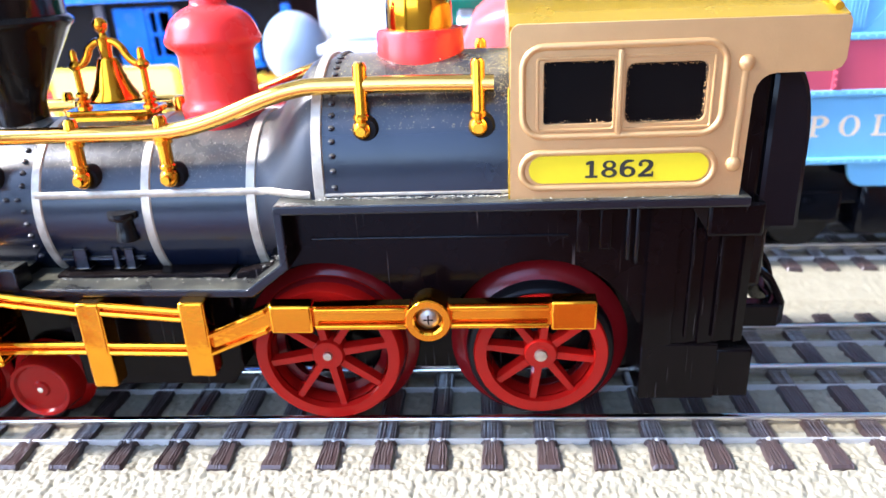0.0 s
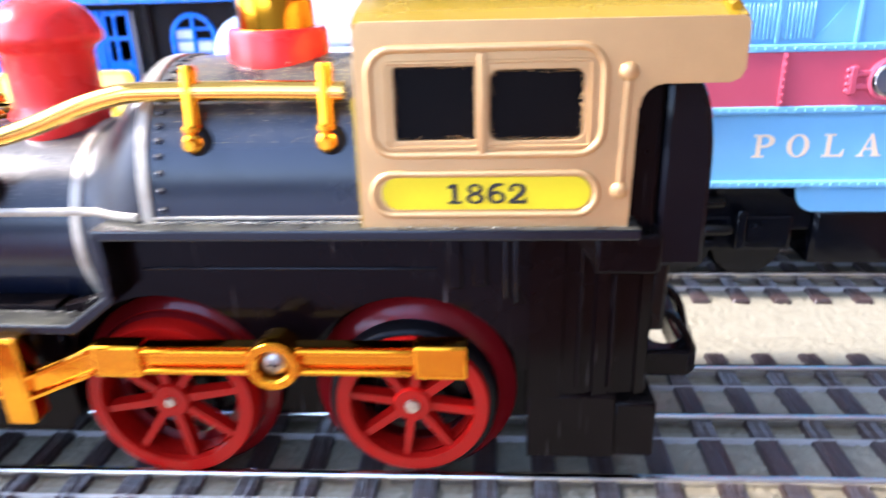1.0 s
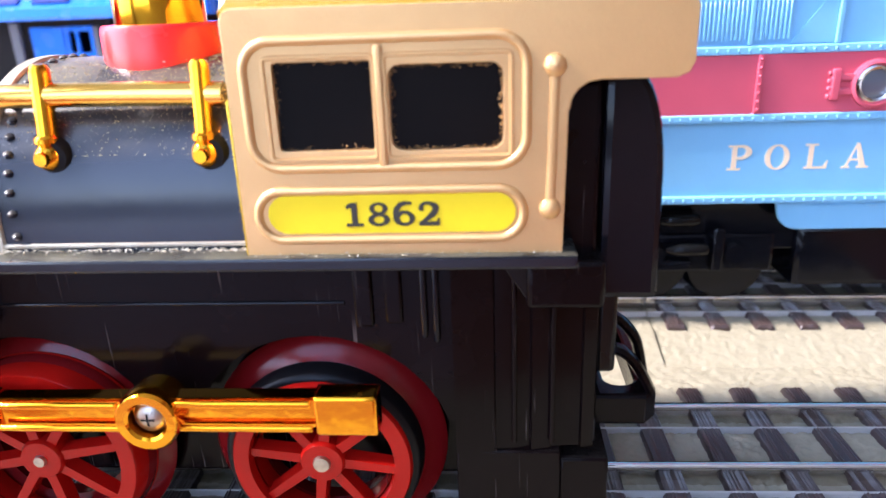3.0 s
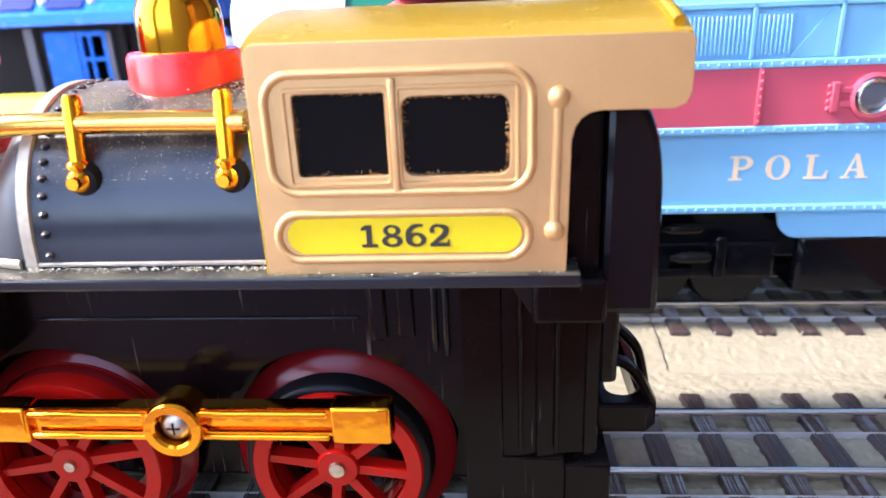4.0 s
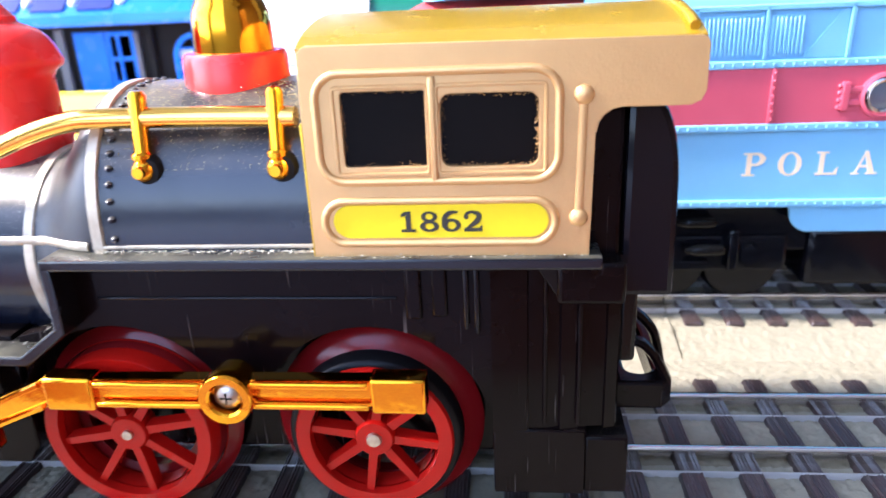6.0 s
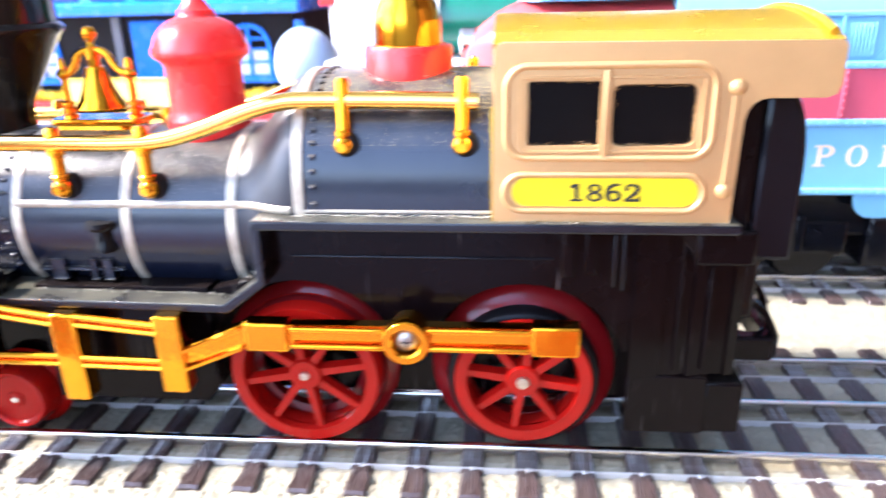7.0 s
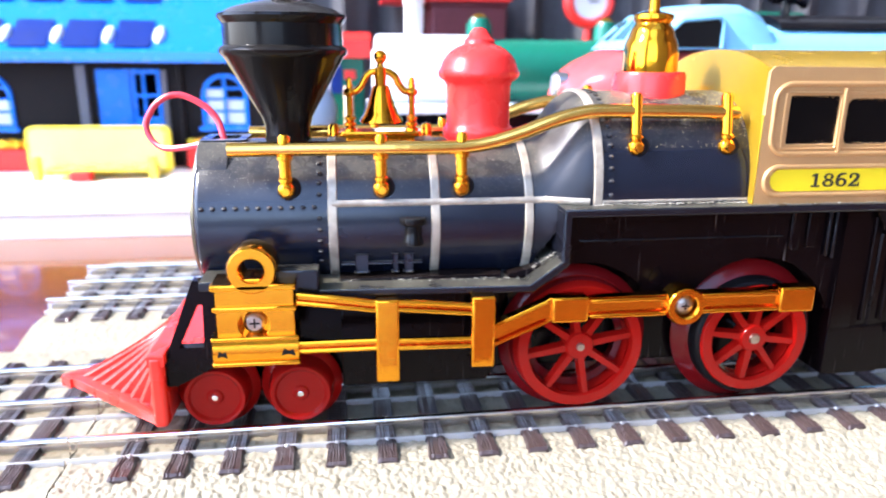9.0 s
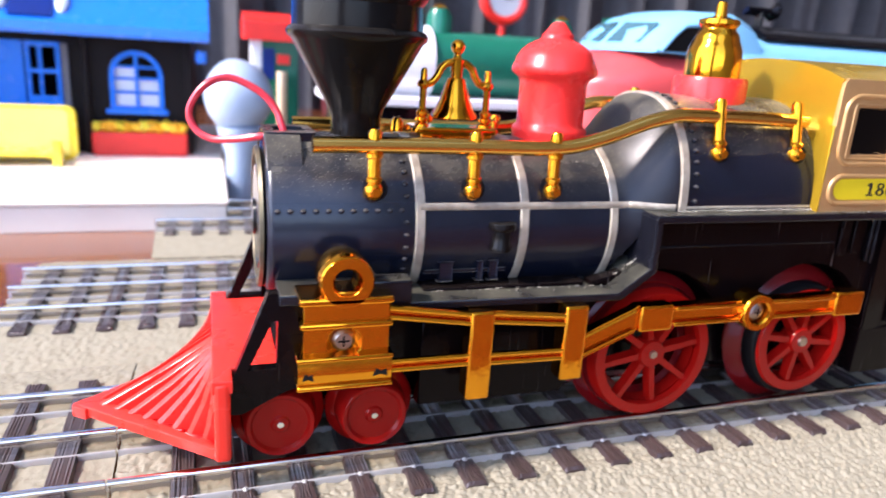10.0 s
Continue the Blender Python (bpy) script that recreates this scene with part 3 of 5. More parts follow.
def handrail(s):
    y = s * 14.2
    line = [(-62.8, y, 69.9), (-52, y, 70.0), (-36, y, 70.0), (-24, y, 70.0), (-17.5, y, 70.5), (-11, y, 72.2), (-4, y, 74.7), (1.5, y, 76.1), (6, y, 76.4), (20, y, 76.3), (31.9, y, 76.0)]
    h = part("handrail", tube(curve_through(line, 6), 1.35, 16), SKY_PALED_GOLD, loco, "shiny gold chrome handrail")
    for x, zk, zt, yk in ((-53.0, 62.6, 72.4, 14.3), (-35.9, 62.6, 72.4, 14.3), (-21.1, 62.6, 72.6, 14.3), (11.6, 69.9, 79.6, 15.6), (29.5, 69.9, 79.6, 15.6)):
        yk = s * yk
        bm = tube([(x, yk, zk), (x, yk + (y - yk) * 0.5, zk + (zt - zk) * 0.45), (x, y, zt - 0.8)], 1.1, 12)
        lathe([(0, 0.9), (0.75, 0.75), (1.1, 0.2), (1.1, -1.4), (0, -1.4)], (x, y, zt - 0.6), 'z', 14, bm)
        lathe([(1.0, 0), (1.45, 0.3), (1.45, 0.9), (1.0, 1.2)], (x, y, zt - 4.6), 'z', 14, bm)
        lathe([(1.05, 0), (1.35, 0.3), (1.35, 0.8), (1.05, 1.1)], (x, yk, zk + 1.3), 'z', 14, bm)
        own = ball(1.65, 14)
        for v in own.verts:
            v.co += Vector((x, yk, zk))
        merge(bm, own)
        lathe([(0, 0), (0.75, 0), (0.85, 0.6), (0.85, 1.2)], (x, yk + s * 2.0, zk), 'y', 10, bm) if s > 0 else lathe([(0, 0), (0.75, 0), (0.85, 0.6), (0.85, 1.2)], (x, yk - 2.0, zk), 'y', 10, bm)
        part("rail_post", bm, GOLD, h)
        # dark boss on the barrel, shifted aside to paint the knob's shade too
        d = 13.0 if zk < 65 else 15.3
        part("post_boss", lathe([(2.05, -1.2), (2.05, 0.5), (1.7, 1.0), (0, 1.0)] if s > 0 else [(2.05, 1.2), (2.05, -0.5), (1.7, -1.0), (0, -1.0)], (x + 0.5, s * d, zk), 'y', 16), DARK, h, "dark boss that also paints the knob's shade")


def stack():
    x = -53.4
    prof = [(0, 66), (4.7, 66), (4.55, 69.0), (4.4, 71.0), (4.45, 73), (4.9, 74.5), (11.2, 85.6), (11.9, 86.2), (12.1, 86.9), (11.7, 87.5), (11.15, 87.8),
            (11.1, 91.6), (11.6, 92.2), (12.0, 92.8), (11.9, 93.3), (11.0, 93.6), (9.5, 94.4), (5.0, 95.6), (2.2, 96.0), (1.9, 96.4), (1.9, 98.0), (1.5, 98.4), (0, 98.5)]
    part("smokestack", lathe(prof, (x, 0, 0), 'z', 56), BLACK_GLOSS, loco, "tall flared black smokestack")


def domes():
    x = -15.7
    prof = [(0, 67), (6.9, 67), (7.0, 70.9), (7.2, 71.5), (7.0, 72.1), (6.45, 72.6), (6.3, 73.4), (6.3, 80.4), (6.7, 81.2), (7.8, 82.0), (8.05, 82.6), (8.0, 83.2), (7.7, 83.7), (7.3, 84.9), (6.5, 86.2), (5.4, 87.2),
            (4.1, 87.9), (3.3, 88.2), (3.0, 88.5), (2.9, 89.2), (2.5, 89.5), (1.9, 90.3), (1.6, 90.7), (1.3, 91.1), (0.7, 91.4), (0, 91.5)]
    part("sand_dome", lathe(prof, (x, 0, 0), 'z', 48), RED_DOME, loco, "red plastic sand dome with a stepped cap")
    x = 19.7
    c = part("steam_dome", lathe([(0, 72), (7.4, 72), (7.35, 78), (7.25, 82.6), (6.9, 83.2), (0, 83.2)], (x, 0, 0), 'z', 48), RED_DOME, loco, "red plastic dome base")
    prof = [(5.5, 83.0), (5.5, 84), (5.45, 87.0), (5.3, 88.4), (4.95, 89.4), (4.55, 90.1), (4.35, 90.9), (4.05, 91.7), (3.55, 92.2), (3.4, 92.6), (3.6, 93.0), (3.95, 93.3), (4.0, 93.8), (3.8, 94.3), (2.2, 94.7),
            (1.3, 94.9), (1.1, 95.4), (1.05, 97.2), (0.8, 97.7), (0, 97.8)]
    part("dome_cap", lathe(prof, (x, 0, 0), 'z', 48), GOLD, c, "gold chrome dome cap")


def bell():
    x = -35.2
    bm = plate(rounded(x - 8.5, x + 8.0, -3.6, 3.6, 1.5), [], 70.6, 71.8, 'z', 0.4)
    box(x - 7.0, x + 6.5, -3.0, 3.0, 67.5, 70.8, 0.2, bm)
    b = part("bell_base", bm, GOLD, loco, "gold chrome bell with its stand")
    prof = [(0, 74.2), (1.0, 74.0), (3.5, 73.3), (4.1, 73.2), (4.3, 73.45), (4.15, 73.9), (3.45, 75.0), (2.8, 76.6), (2.25, 78.3), (1.8, 79.8), (1.5, 80.35), (1.05, 80.5), (1.0, 83.4), (0, 83.5)]
    part("bell", lathe(prof, (x, 0, 0), 'z', 36), GOLD, b)
    for sx in (-1, 1):
        px = x + sx * 6.1
        prof = [(0, 71.6), (1.35, 71.6), (1.35, 72.1), (0.8, 72.4), (1.2, 72.8), (1.2, 73.2), (0.75, 73.5), (1.1, 73.9), (1.1, 74.3), (0.62, 74.7), (0.6, 78.3), (1.0, 78.6), (1.25, 79.1), (1.0, 79.6), (0.65, 79.9), (0.6, 81.4), (0.35, 81.9), (0, 82.0)]
        part("bell_post", lathe(prof, (px, 0, 0), 'z', 16), GOLD, b)
    pts = [(x - 6.1, 0, 79.1), (x - 4.7, 0, 79.4), (x - 3.6, 0, 80.6), (x - 2.9, 0, 82.0), (x - 1.7, 0, 82.9), (x, 0, 83.2), (x + 1.7, 0, 82.9), (x + 2.9, 0, 82.0), (x + 3.6, 0, 80.6), (x + 4.7, 0, 79.4), (x + 6.1, 0, 79.1)]
    bm = tube(curve_through(pts, 4), 0.68, 10)
    lathe([(1.15, 81.6), (1.2, 83.6), (0.75, 84.0), (0.6, 84.5), (1.0, 85.0), (1.3, 85.7), (1.25, 86.3), (0.7, 86.95), (0, 87.1)], (x, 0, 0), 'z', 16, bm)
    part("bell_yoke", bm, GOLD, b)
    # gold knobs fore and aft of the base
    for px in (x - 9.5, x + 9.5):
        part("base_knob", lathe([(0, 69.5), (1.2, 69.5), (1.2, 72.0), (0.8, 72.6), (0, 72.8)], (px, 4.5, 0), 'z', 12), GOLD, b)


def arch(half, z_eave, z_crown, n=14):
    """The line of the cab's roof from the near eave to the far one, as (y, z)."""
    return [(-half + 2 * half * i / n, z_eave + (z_crown - z_eave) * (1 - (2 * i / n - 1) ** 2) ** 0.85) for i in range(n + 1)]


def cab():
    W = 19.5
    side = [(34.0, 59.2), (68.0, 59.2), (68.3, 74.2)]
    for k in range(5):
        a = radians(180 - 90 * k / 4)
        side.append((71.2 + 2.8 * math.cos(a), 74.2 + 2.8 * math.sin(a)))
    side += [(78.6, 77.0), (79.7, 77.5), (80.2, 78.6), (80.2, 83.6), (79.9, 84.2), (79.4, 84.45), (35.4, 84.75), (34.7, 84.4), (34.3, 83.7)]
    win1 = rounded(39.0, 49.0, 70.6, 79.5, 0.5, 3)
    win2 = rounded(50.6, 61.9, 70.5, 79.0, 1.2, 3)
    body = part("cab", plate(side, [win1, win2], -W, -W + 1.6, 'y', 0.35), TAN, loco, "tan gold painted cab with two side windows")
    part("side_wall", plate(side, [win1, win2], W - 1.6, W, 'y', 0.3), TAN, body)
    # front wall, open below for the firebox
    front = [(-W + 1.6, 59.2)] + [(y, z - 0.25) for y, z in arch(W - 0.7, 84.4, 87.6)] + [(W - 1.6, 59.2)]
    part("front_wall", plate(front, [], 34.2, 35.8, 'x', 0.0), ROOF_TAN, body, "gold tan front wall")
    for s in (-1, 1):
        part("front_edge", box(33.85, 34.3, s * 18.6 - 0.9, s * 18.6 + 0.9, 59.2, 76, 0.3), ROOF_TAN, body)
    a = arch(W - 0.35, 84.5, 87.7)
    prof = a + [(y * 0.97, z - 1.4) for y, z in a[::-1]]
    bm = sweep(prof, 34.15, 79.9)
    part("cab_roof", bm, ROOF_TAN, body, "gold tan curved roof with an overhang")
    part("roof_lip", tube([(78.7, y, z + 0.1) for y, z in arch(W - 1.3, 85.3, 87.8)], 0.6, 10), ROOF_TAN, body)
    for s in (-1, 1):
        y = s * W
        for nm, o, r in (("window_surround", rounded(36.0, 64.2, 68.8, 81.6, 3.0, 6), 0.5), ("plate_surround", rounded(35.8, 63.9, 61.0, 66.4, 2.65, 7), 0.5)):
            part(nm, tube([(u, y, v) for u, v in o], r, 10, closed=True, flat=0.9), TAN, body)
        for o in (rounded(38.1, 49.1, 69.75, 80.0, 0.5, 3), rounded(50.2, 62.7, 69.75, 80.0, 0.5, 3)):
            part("window_bead", tube([(u, y, v) for u, v in o], 0.24, 6, closed=True), TAN, body)
        part("window_mullion", box(49.25, 50.15, y - 0.45, y + 0.45, 68.8, 81.0, 0.3), TAN, body)
        bm = tube([(66.6, y, 64.1), (66.9, y, 78.5)], 0.5, 8, flat=0.6)
        for u, v in ((66.9, 78.5), (66.6, 64.1)):
            own = ball(1.15, 14, 1.0)
            for q in own.verts:
                q.co = Vector((q.co.x + u, q.co.y * 0.6 + y, q.co.z + v))
            merge(bm, own)
        part("grab_bar", bm, TAN, body)
        part("window_pane", box(38, 63.5, y - s * 0.75 - 0.2, y - s * 0.75 + 0.2, 69.5, 80, 0), DARKGLASS, body, "window painted satin black")
    # yellow sticker with the engine's numerals
    st = rounded(36.9, 63.1, 61.75, 65.95, 2.09, 8)
    p = part("cab_sticker", plate(st, [], -W - 0.02, -W - 0.14, 'y'), YELLOW, body, "yellow sticker with black numerals 1862")
    # the dark backhead and its tall rounded end piece
    bm = box(68.0, 72.3, -15.2, 15.2, 52.0, 76.5, 0.6)
    part("backhead", bm, BLACK_UNDER, loco, "dark plastic back wall of the cab")
    tall = [(72.6, 51.6), (79.1, 51.6), (79.4, 52.3)] + [(72.6 + 6.7 * math.cos(radians(a)) ** 0.6, 64.0 + 14.2 * math.sin(radians(a)) ** 0.9) for a in range(0, 91, 9)]
    part("end_wall", plate(tall, [], -14.8, 14.8, 'y', 0.9), END_GLOSS, loco, "glossy dark rounded end piece")
    return p


def numerals():
    """The four figures of the number, on the yellow plate."""
    pl = [o for o in loco.children_recursive if o.name.startswith("cab_sticker")][0]
    pl.parent = loco
    for ch, u0, u1 in (("1", 45.1, 47.2), ("8", 47.55, 49.95), ("6", 50.25, 52.6), ("2", 52.9, 55.25)):
        lettering(ch, u0, u1, 62.5, 65.1, -19.66, INK, pl, "numeral")


def boards():
    for s in (-1, 1):
        # rear board, drop and front board in one line
        bm = box(-2.8, 69.6, s * 20.6 if s < 0 else 13, -13 if s < 0 else s * 20.6, 57.7, 59.3, 0.35)
        plate([(-2.9, 58.5), (-1.4, 58.5), (-1.4, 48.6), (-8.0, 43.6), (-49.5, 44.2), (-49.5, 45.6), (-8.9, 45.1), (-2.9, 49.4)], [], s * 20.6, s * 9.0, 'y', 0.3, bm)
        part("running_board", bm, BLACK_BOARD, loco, "dusty black running board")
        # skirt below the rear board with wheel arches
        out = [(-1.4, 58.0), (58.4, 58.0), (58.4, 36.0)]
        for cx in (39.1, 2.5):
            for k in range(15):
                a = radians(18 + 144 * k / 14)
                out.append((cx + 16.8 * math.cos(a), AXLE + 16.8 * math.sin(a)))
        out += [(-12.0, 40), (-12.0, 46), (-1.4, 48.5)]
        sk = part("side_skirt", plate(out, [], s * 16.2, s * 13.5, 'y', 0.2), BLACK_UNDER, loco, "brown-black moulded side skirt")
        part("skirt_line", box(1.5, 43.5, s * 16.2 - 0.3, s * 16.2 + 0.3, 51.85, 52.35, 0.22, seg=3), END_GLOSS, sk)
        # two raised panels and two long slender ribs
        for x, w, z in ((44.6, 2.2, 49.2), (48.2, 2.0, 49.6)):
            part("skirt_panel", box(x, x + w, s * 16.5 - 0.35, s * 16.5 + 0.35, z, 57.6, 0.3, seg=3), BLACK_UNDER, sk)
        for x, z in ((52.3, 47.8), (53.7, 47.2)):
            part("skirt_rib", box(x, x + 0.75, s * 16.7 - 0.55, s * 16.7 + 0.55, z, 57.6, 0.36, seg=3), END_GLOSS, sk)
        # deck behind the cylinder
        bm = box(-68.5, -49, s * 20.5 if s < 0 else 9, -9 if s < 0 else s * 20.5, 45.8, 47.6, 0.3)
        box(-56, -47.5, min(s * 21, s * 17), max(s * 21, s * 17), 45.2, 49.5, 0.4, bm)
        part("front_deck", bm, BLACK_BOARD, loco, "dusty black front deck")
    part("chassis", box(-58, 57, -10.5, 10.5, 24, 46, 0.6), BLACK_UNDER, loco, "dark plastic chassis block")
    part("belly_pan", plate([(-44, 24), (-15.9, 24.0), (-13.6, 27.2), (-13.4, 46), (-44, 46)], [], -16.0, 16.0, 'y', 0.4), BLACK_UNDER, loco)
    # ash pan and rear block
    pan = [(55.9, 17.4), (60.6, 17.0), (60.8, 16.5), (62.6, 16.5), (63.4, 16.4), (64.8, 16.2), (65.1, 16.6), (67.0, 16.4), (67.9, 16.2), (68.5, 16.2)]
    pan = [(x, -y) for x, y in pan] + [(x, y) for x, y in pan[::-1]]
    ap = part("ash_pan", plate(pan, [], 32.2, 57.6, 'z'), BLACK_UNDER, loco, "ribbed brown-black ash pan", 20)
    for x, z in ((63.0, 33.5), (67.5, 33.5)):
        for q in (-1, 1):
            part("pan_ridge", tube([(x, q * 16.8, z), (x, q * 16.75, 55.5 if x < 64 else 51.9)], 0.30, 10), BLACK_UNDER, ap)
    part("pan_foot", box(55.9, 68.6, -16.9, 16.9, 21.6, 32.25, 0.25), BLACK_UNDER, ap)
    part("lower_block", box(68.5, 74.6, -16.4, 16.4, 21.6, 31.0, 0.5), BLACK_UNDER, ap)
    back = [(68.4, 15.8), (70.9, 15.6), (71.1, 16.2), (72.6, 15.7), (72.9, 15.0)]
    part("rear_block", plate([(x, -y) for x, y in back] + [(x, y) for x, y in back[::-1]], [], 32.4, 52.5, 'z'), BLACK_UNDER, ap, "", 20)
    part("corner_block", box(64.3, 72.9, -18.3, 18.3, 52.0, 57.65, 0.6, seg=3), BLACK_UNDER, ap)
    for q in (-1, 1):
        part("pan_brace", plate([(61.4, 57.6), (64.4, 57.6), (64.4, 53.0)], [], q * 17.9, q * 17.2, 'y', 0.1), BLACK_GLOSS, ap)
    part("rear_step", box(72.8, 75.3, -13.5, 13.5, 41.2, 52.0, 0.7, seg=3), BLACK_GLOSS, loco)
    # rear coupler: a loop on a tongue
    ring = [(73.5, -11.4), (79.8, -11.4), (81.3, -9.8), (81.3, 9.8), (79.8, 11.4), (73.5, 11.4)]
    bm = plate(ring, [rounded(75.0, 79.0, -8.6, 8.6, 1.8, 4)], 32.4, 36.8, 'z', 0.5)
    c = part("coupler", bm, BLACK_UNDER, loco, "black plastic coupler loop")
    for y, top in ((-9.6, 42.5), (-4.5, 44.8)):
        hook = [(74.6, y, top - 0.4), (76.2, y, top), (78.0, y, top - 1.4), (79.6, y, top - 4.0), (80.6, y, 36.4)]
        part("coupler_hook", tube(curve_through(hook, 5), 0.75, 8, flat=1.6), BLACK_UNDER, c)


def driver(x, s, rim, tyre, turn):
    """A spoked driving wheel; its face looks along s in y."""
    yf, c = s * 18.2, (x, 0, AXLE)
    sg = s
    big = 1.0 if tyre else 0.72

    def ring(prof, seg=56):
        return lathe([(r, yf - sg * d) for r, d in prof], c, 'y', seg)
    w = part("driving_wheel", ring([(rim - 2.3, 1.4), (rim - 2.1, 0.0), (rim - 0.2, 0.0), (rim, 0.25), (rim + 0.35, 2.6), (rim + 0.9, 4.2), (rim - 2.6, 4.2), (rim - 2.5, 1.4)]), RED_WHEEL, loco, "dark red spoked driving wheel")
    part("flange", ring([(rim + 0.35, 2.6), (rim + 0.8, 3.4), (13.5, 4.5), (14.8, 5.2), (15.4, 5.8), (15.2, 6.6), (9, 7.0), (8.8, 4.8), (rim - 1, 4.2)]), FLANGE_SHADE, w, "wheel flange, its shade put into a darker red")
    if tyre:
        part("traction_tyre", ring([(rim + 0.02, 0.7), (11.9, 0.8), (12.3, 1.2), (12.65, 3.4), (12.3, 4.0)]), RUBBER, w, "black rubber traction tyre")
    part("hub", ring([(0, 0.2), (2.6, 0.2), (2.9, 0.7), (3.0, 3.5)], 28), RED_WHEEL, w)
    part("axle_end", ring([(0, -0.25), (1.0 * big, -0.2), (1.15 * big, 0.2), (1.15 * big, 1)], 16), AXLE_END, w, "worn steel axle end")
    for k in range(8):
        a = radians(turn + 45 * k)
        bm = bmesh.new()
        d, n = Vector((math.cos(a), 0, math.sin(a))), Vector((-math.sin(a), 0, math.cos(a)))
        vs = []
        for r, hw in ((2.2, 0.95), (rim - 1.9, 0.75)):
            for dn, dep in ((-hw, 2.6), (-hw * 0.7, 0.7), (hw * 0.7, 0.7), (hw, 2.6)):
                vs.append(bm.verts.new(Vector((x, yf - sg * dep, AXLE)) + d * r + n * dn))
        for i in range(4):
            j = (i + 1) % 4
            bm.faces.new((vs[i], vs[j], vs[4 + j], vs[4 + i]))
        part("spoke", bm, RED_WHEEL, w)
    if s < 0:
        part("axle", lathe([(0, -13), (1.2, -13), (1.2, 13), (0, 13)], c, 'y', 14), STEEL, w)


def pony(x, s):
    yf, c = s * 17.6, (x, 0, 23.7)
    prof = [(0, 0.3), (1.3, 0.3), (1.6, 0.65), (4.5, 0.7), (4.9, 0.15), (5.5, 0.0), (5.8, 0.35), (6.0, 1.8), (6.4, 4.2), (7.6, 4.8), (7.9, 5.3), (7.6, 6.0), (0, 6.2)]
    w = part("pony_wheel", lathe([(r, yf - s * d) for r, d in prof], c, 'y', 44), RED_DEEP, loco, "small dark red pony wheel")
    part("axle_end", lathe([(0, yf - s * 0.0), (0.55, yf - s * 0.1), (0.6, yf - s * 0.8)], c, 'y', 12), STEEL, w, "bright steel axle end")


def gear(s):
    """Rods, guides and cylinder of one flank; s is -1 for the near one."""
    y0, y1 = s * 22.4, s * 19.6
    rod = [(-16.6, 33.6), (-6.2, 37.9), (-5.0, 38.2), (1.8, 38.2), (1.8, 38.8), (40.3, 38.9), (40.3, 38.5), (47.5, 38.5), (47.5, 43.4), (40.3, 43.4), (40.3, 42.9), (1.8, 42.6), (1.8, 43.0), (-5.0, 43.0), (-6.0, 42.3), (-16.0, 37.9)]
    r = part("side_rod", plate(rod, [], y0 - s * 0.5, y1, 'y', 0.25), GOLD, loco, "gold chrome side rod")
    for u0, u1, v0, v1 in ((-5.0, 2.0, 38.2, 43.0), (40.3, 47.5, 38.5, 43.4)):
        part("rod_end", box(u0, u1, min(y0 + s * 0.5, y1), max(y0 + s * 0.5, y1), v0 - 0.1, v1 + 0.1, 0.42, seg=3), GOLD, r)
    for u0, u1, v0, v1 in ((2.4, 17.3, 38.8, 39.6), (2.4, 17.3, 41.8, 42.6), (24.2, 40.0, 38.9, 39.7), (24.2, 40.0, 42.0, 42.9)):
        part("rod_edge", box(u0, u1, min(y0, y0 + s * 0.6), max(y0, y0 + s * 0.6), v0, v1, 0.3, seg=3), GOLD, r)
    for p, q in (((-16.4, 34.0), (-5.8, 38.4)), ((-15.9, 37.5), (-5.8, 41.9))):
        part("rod_edge", tube([(p[0], y0, p[1]), (q[0], y0, q[1])], 0.45, 6), GOLD, r)
    part("rod_eye", lathe([(2.2, y0 - s * 1.0), (2.2, y0 + s * 1.0), (2.5, y0 + s * 1.3), (3.5, y0 + s * 1.3), (3.8, y0 + s * 0.9), (3.8, y0 - s * 1.6)], (20.9, 0, 40.6), 'y', 36), GOLD, r)
    bm = lathe([(0, y0 + s * 0.75), (0.7, y0 + s * 0.72), (1.4, y0 + s * 0.5), (1.9, y0 + s * 0.1), (2.1, y0 - s * 0.4), (2.2, y0 - s * 1.0)], (20.9, 0, 40.6), 'y', 24)
    part("rod_screw", bm, SCREW, r, "tarnished cross-head screw")
    part("screw_slot", plate([(20.9 + a, 40.6 + b) for a, b in ((-.13, -.8), (.13, -.8), (.13, -.13), (.8, -.13), (.8, .13), (.13, .13), (.13, .8), (-.13, .8), (-.13, .13), (-.8, .13), (-.8, -.13), (-.13, -.13))], [], y0 + s * 0.77, y0 + s * 0.3, 'y'), DARK, r)
    part("rod_pin", lathe([(3.3, 0), (3.3, 2.4), (2.9, 2.8)] if s < 0 else [(3.3, 0), (3.3, -2.4), (2.9, -2.8)], (20.9, y0 - s * 1.0, 41.0), 'y', 24), GOLD, r)
    # upright hangers and guide bars
    for (u0, v1), (u1, v0) in (((-20.1, 43.9), (-15.7, 29.9)), ((-37.7, 43.9), (-33.4, 27.8))):
        part("guide_hanger", box(u0, u1, min(s * 22.9, s * 19), max(s * 22.9, s * 19), v0, v1, 0.45, seg=3), GOLD, r)
    for p, q in (((-51.5, 44.7), (-37.6, 42.7)), ((-33.5, 42.7), (-20.0, 41.4)), ((-51.6, 35.4), (-37.6, 35.4)), ((-33.5, 35.2), (-20.0, 35.0))):
        for dz in (-0.75, 0.75):
            part("guide_bar", tube([(p[0], s * 22.3, p[1] + dz), (q[0], s * 22.3, q[1] + dz)], 0.5, 8), GOLD, r)
        part("guide_web", plate([(p[0], p[1] - 0.6), (q[0], q[1] - 0.6), (q[0], q[1] + 0.6), (p[0], p[1] + 0.6)], [], s * 22.1, s * 21.2, 'y'), GOLD, r)
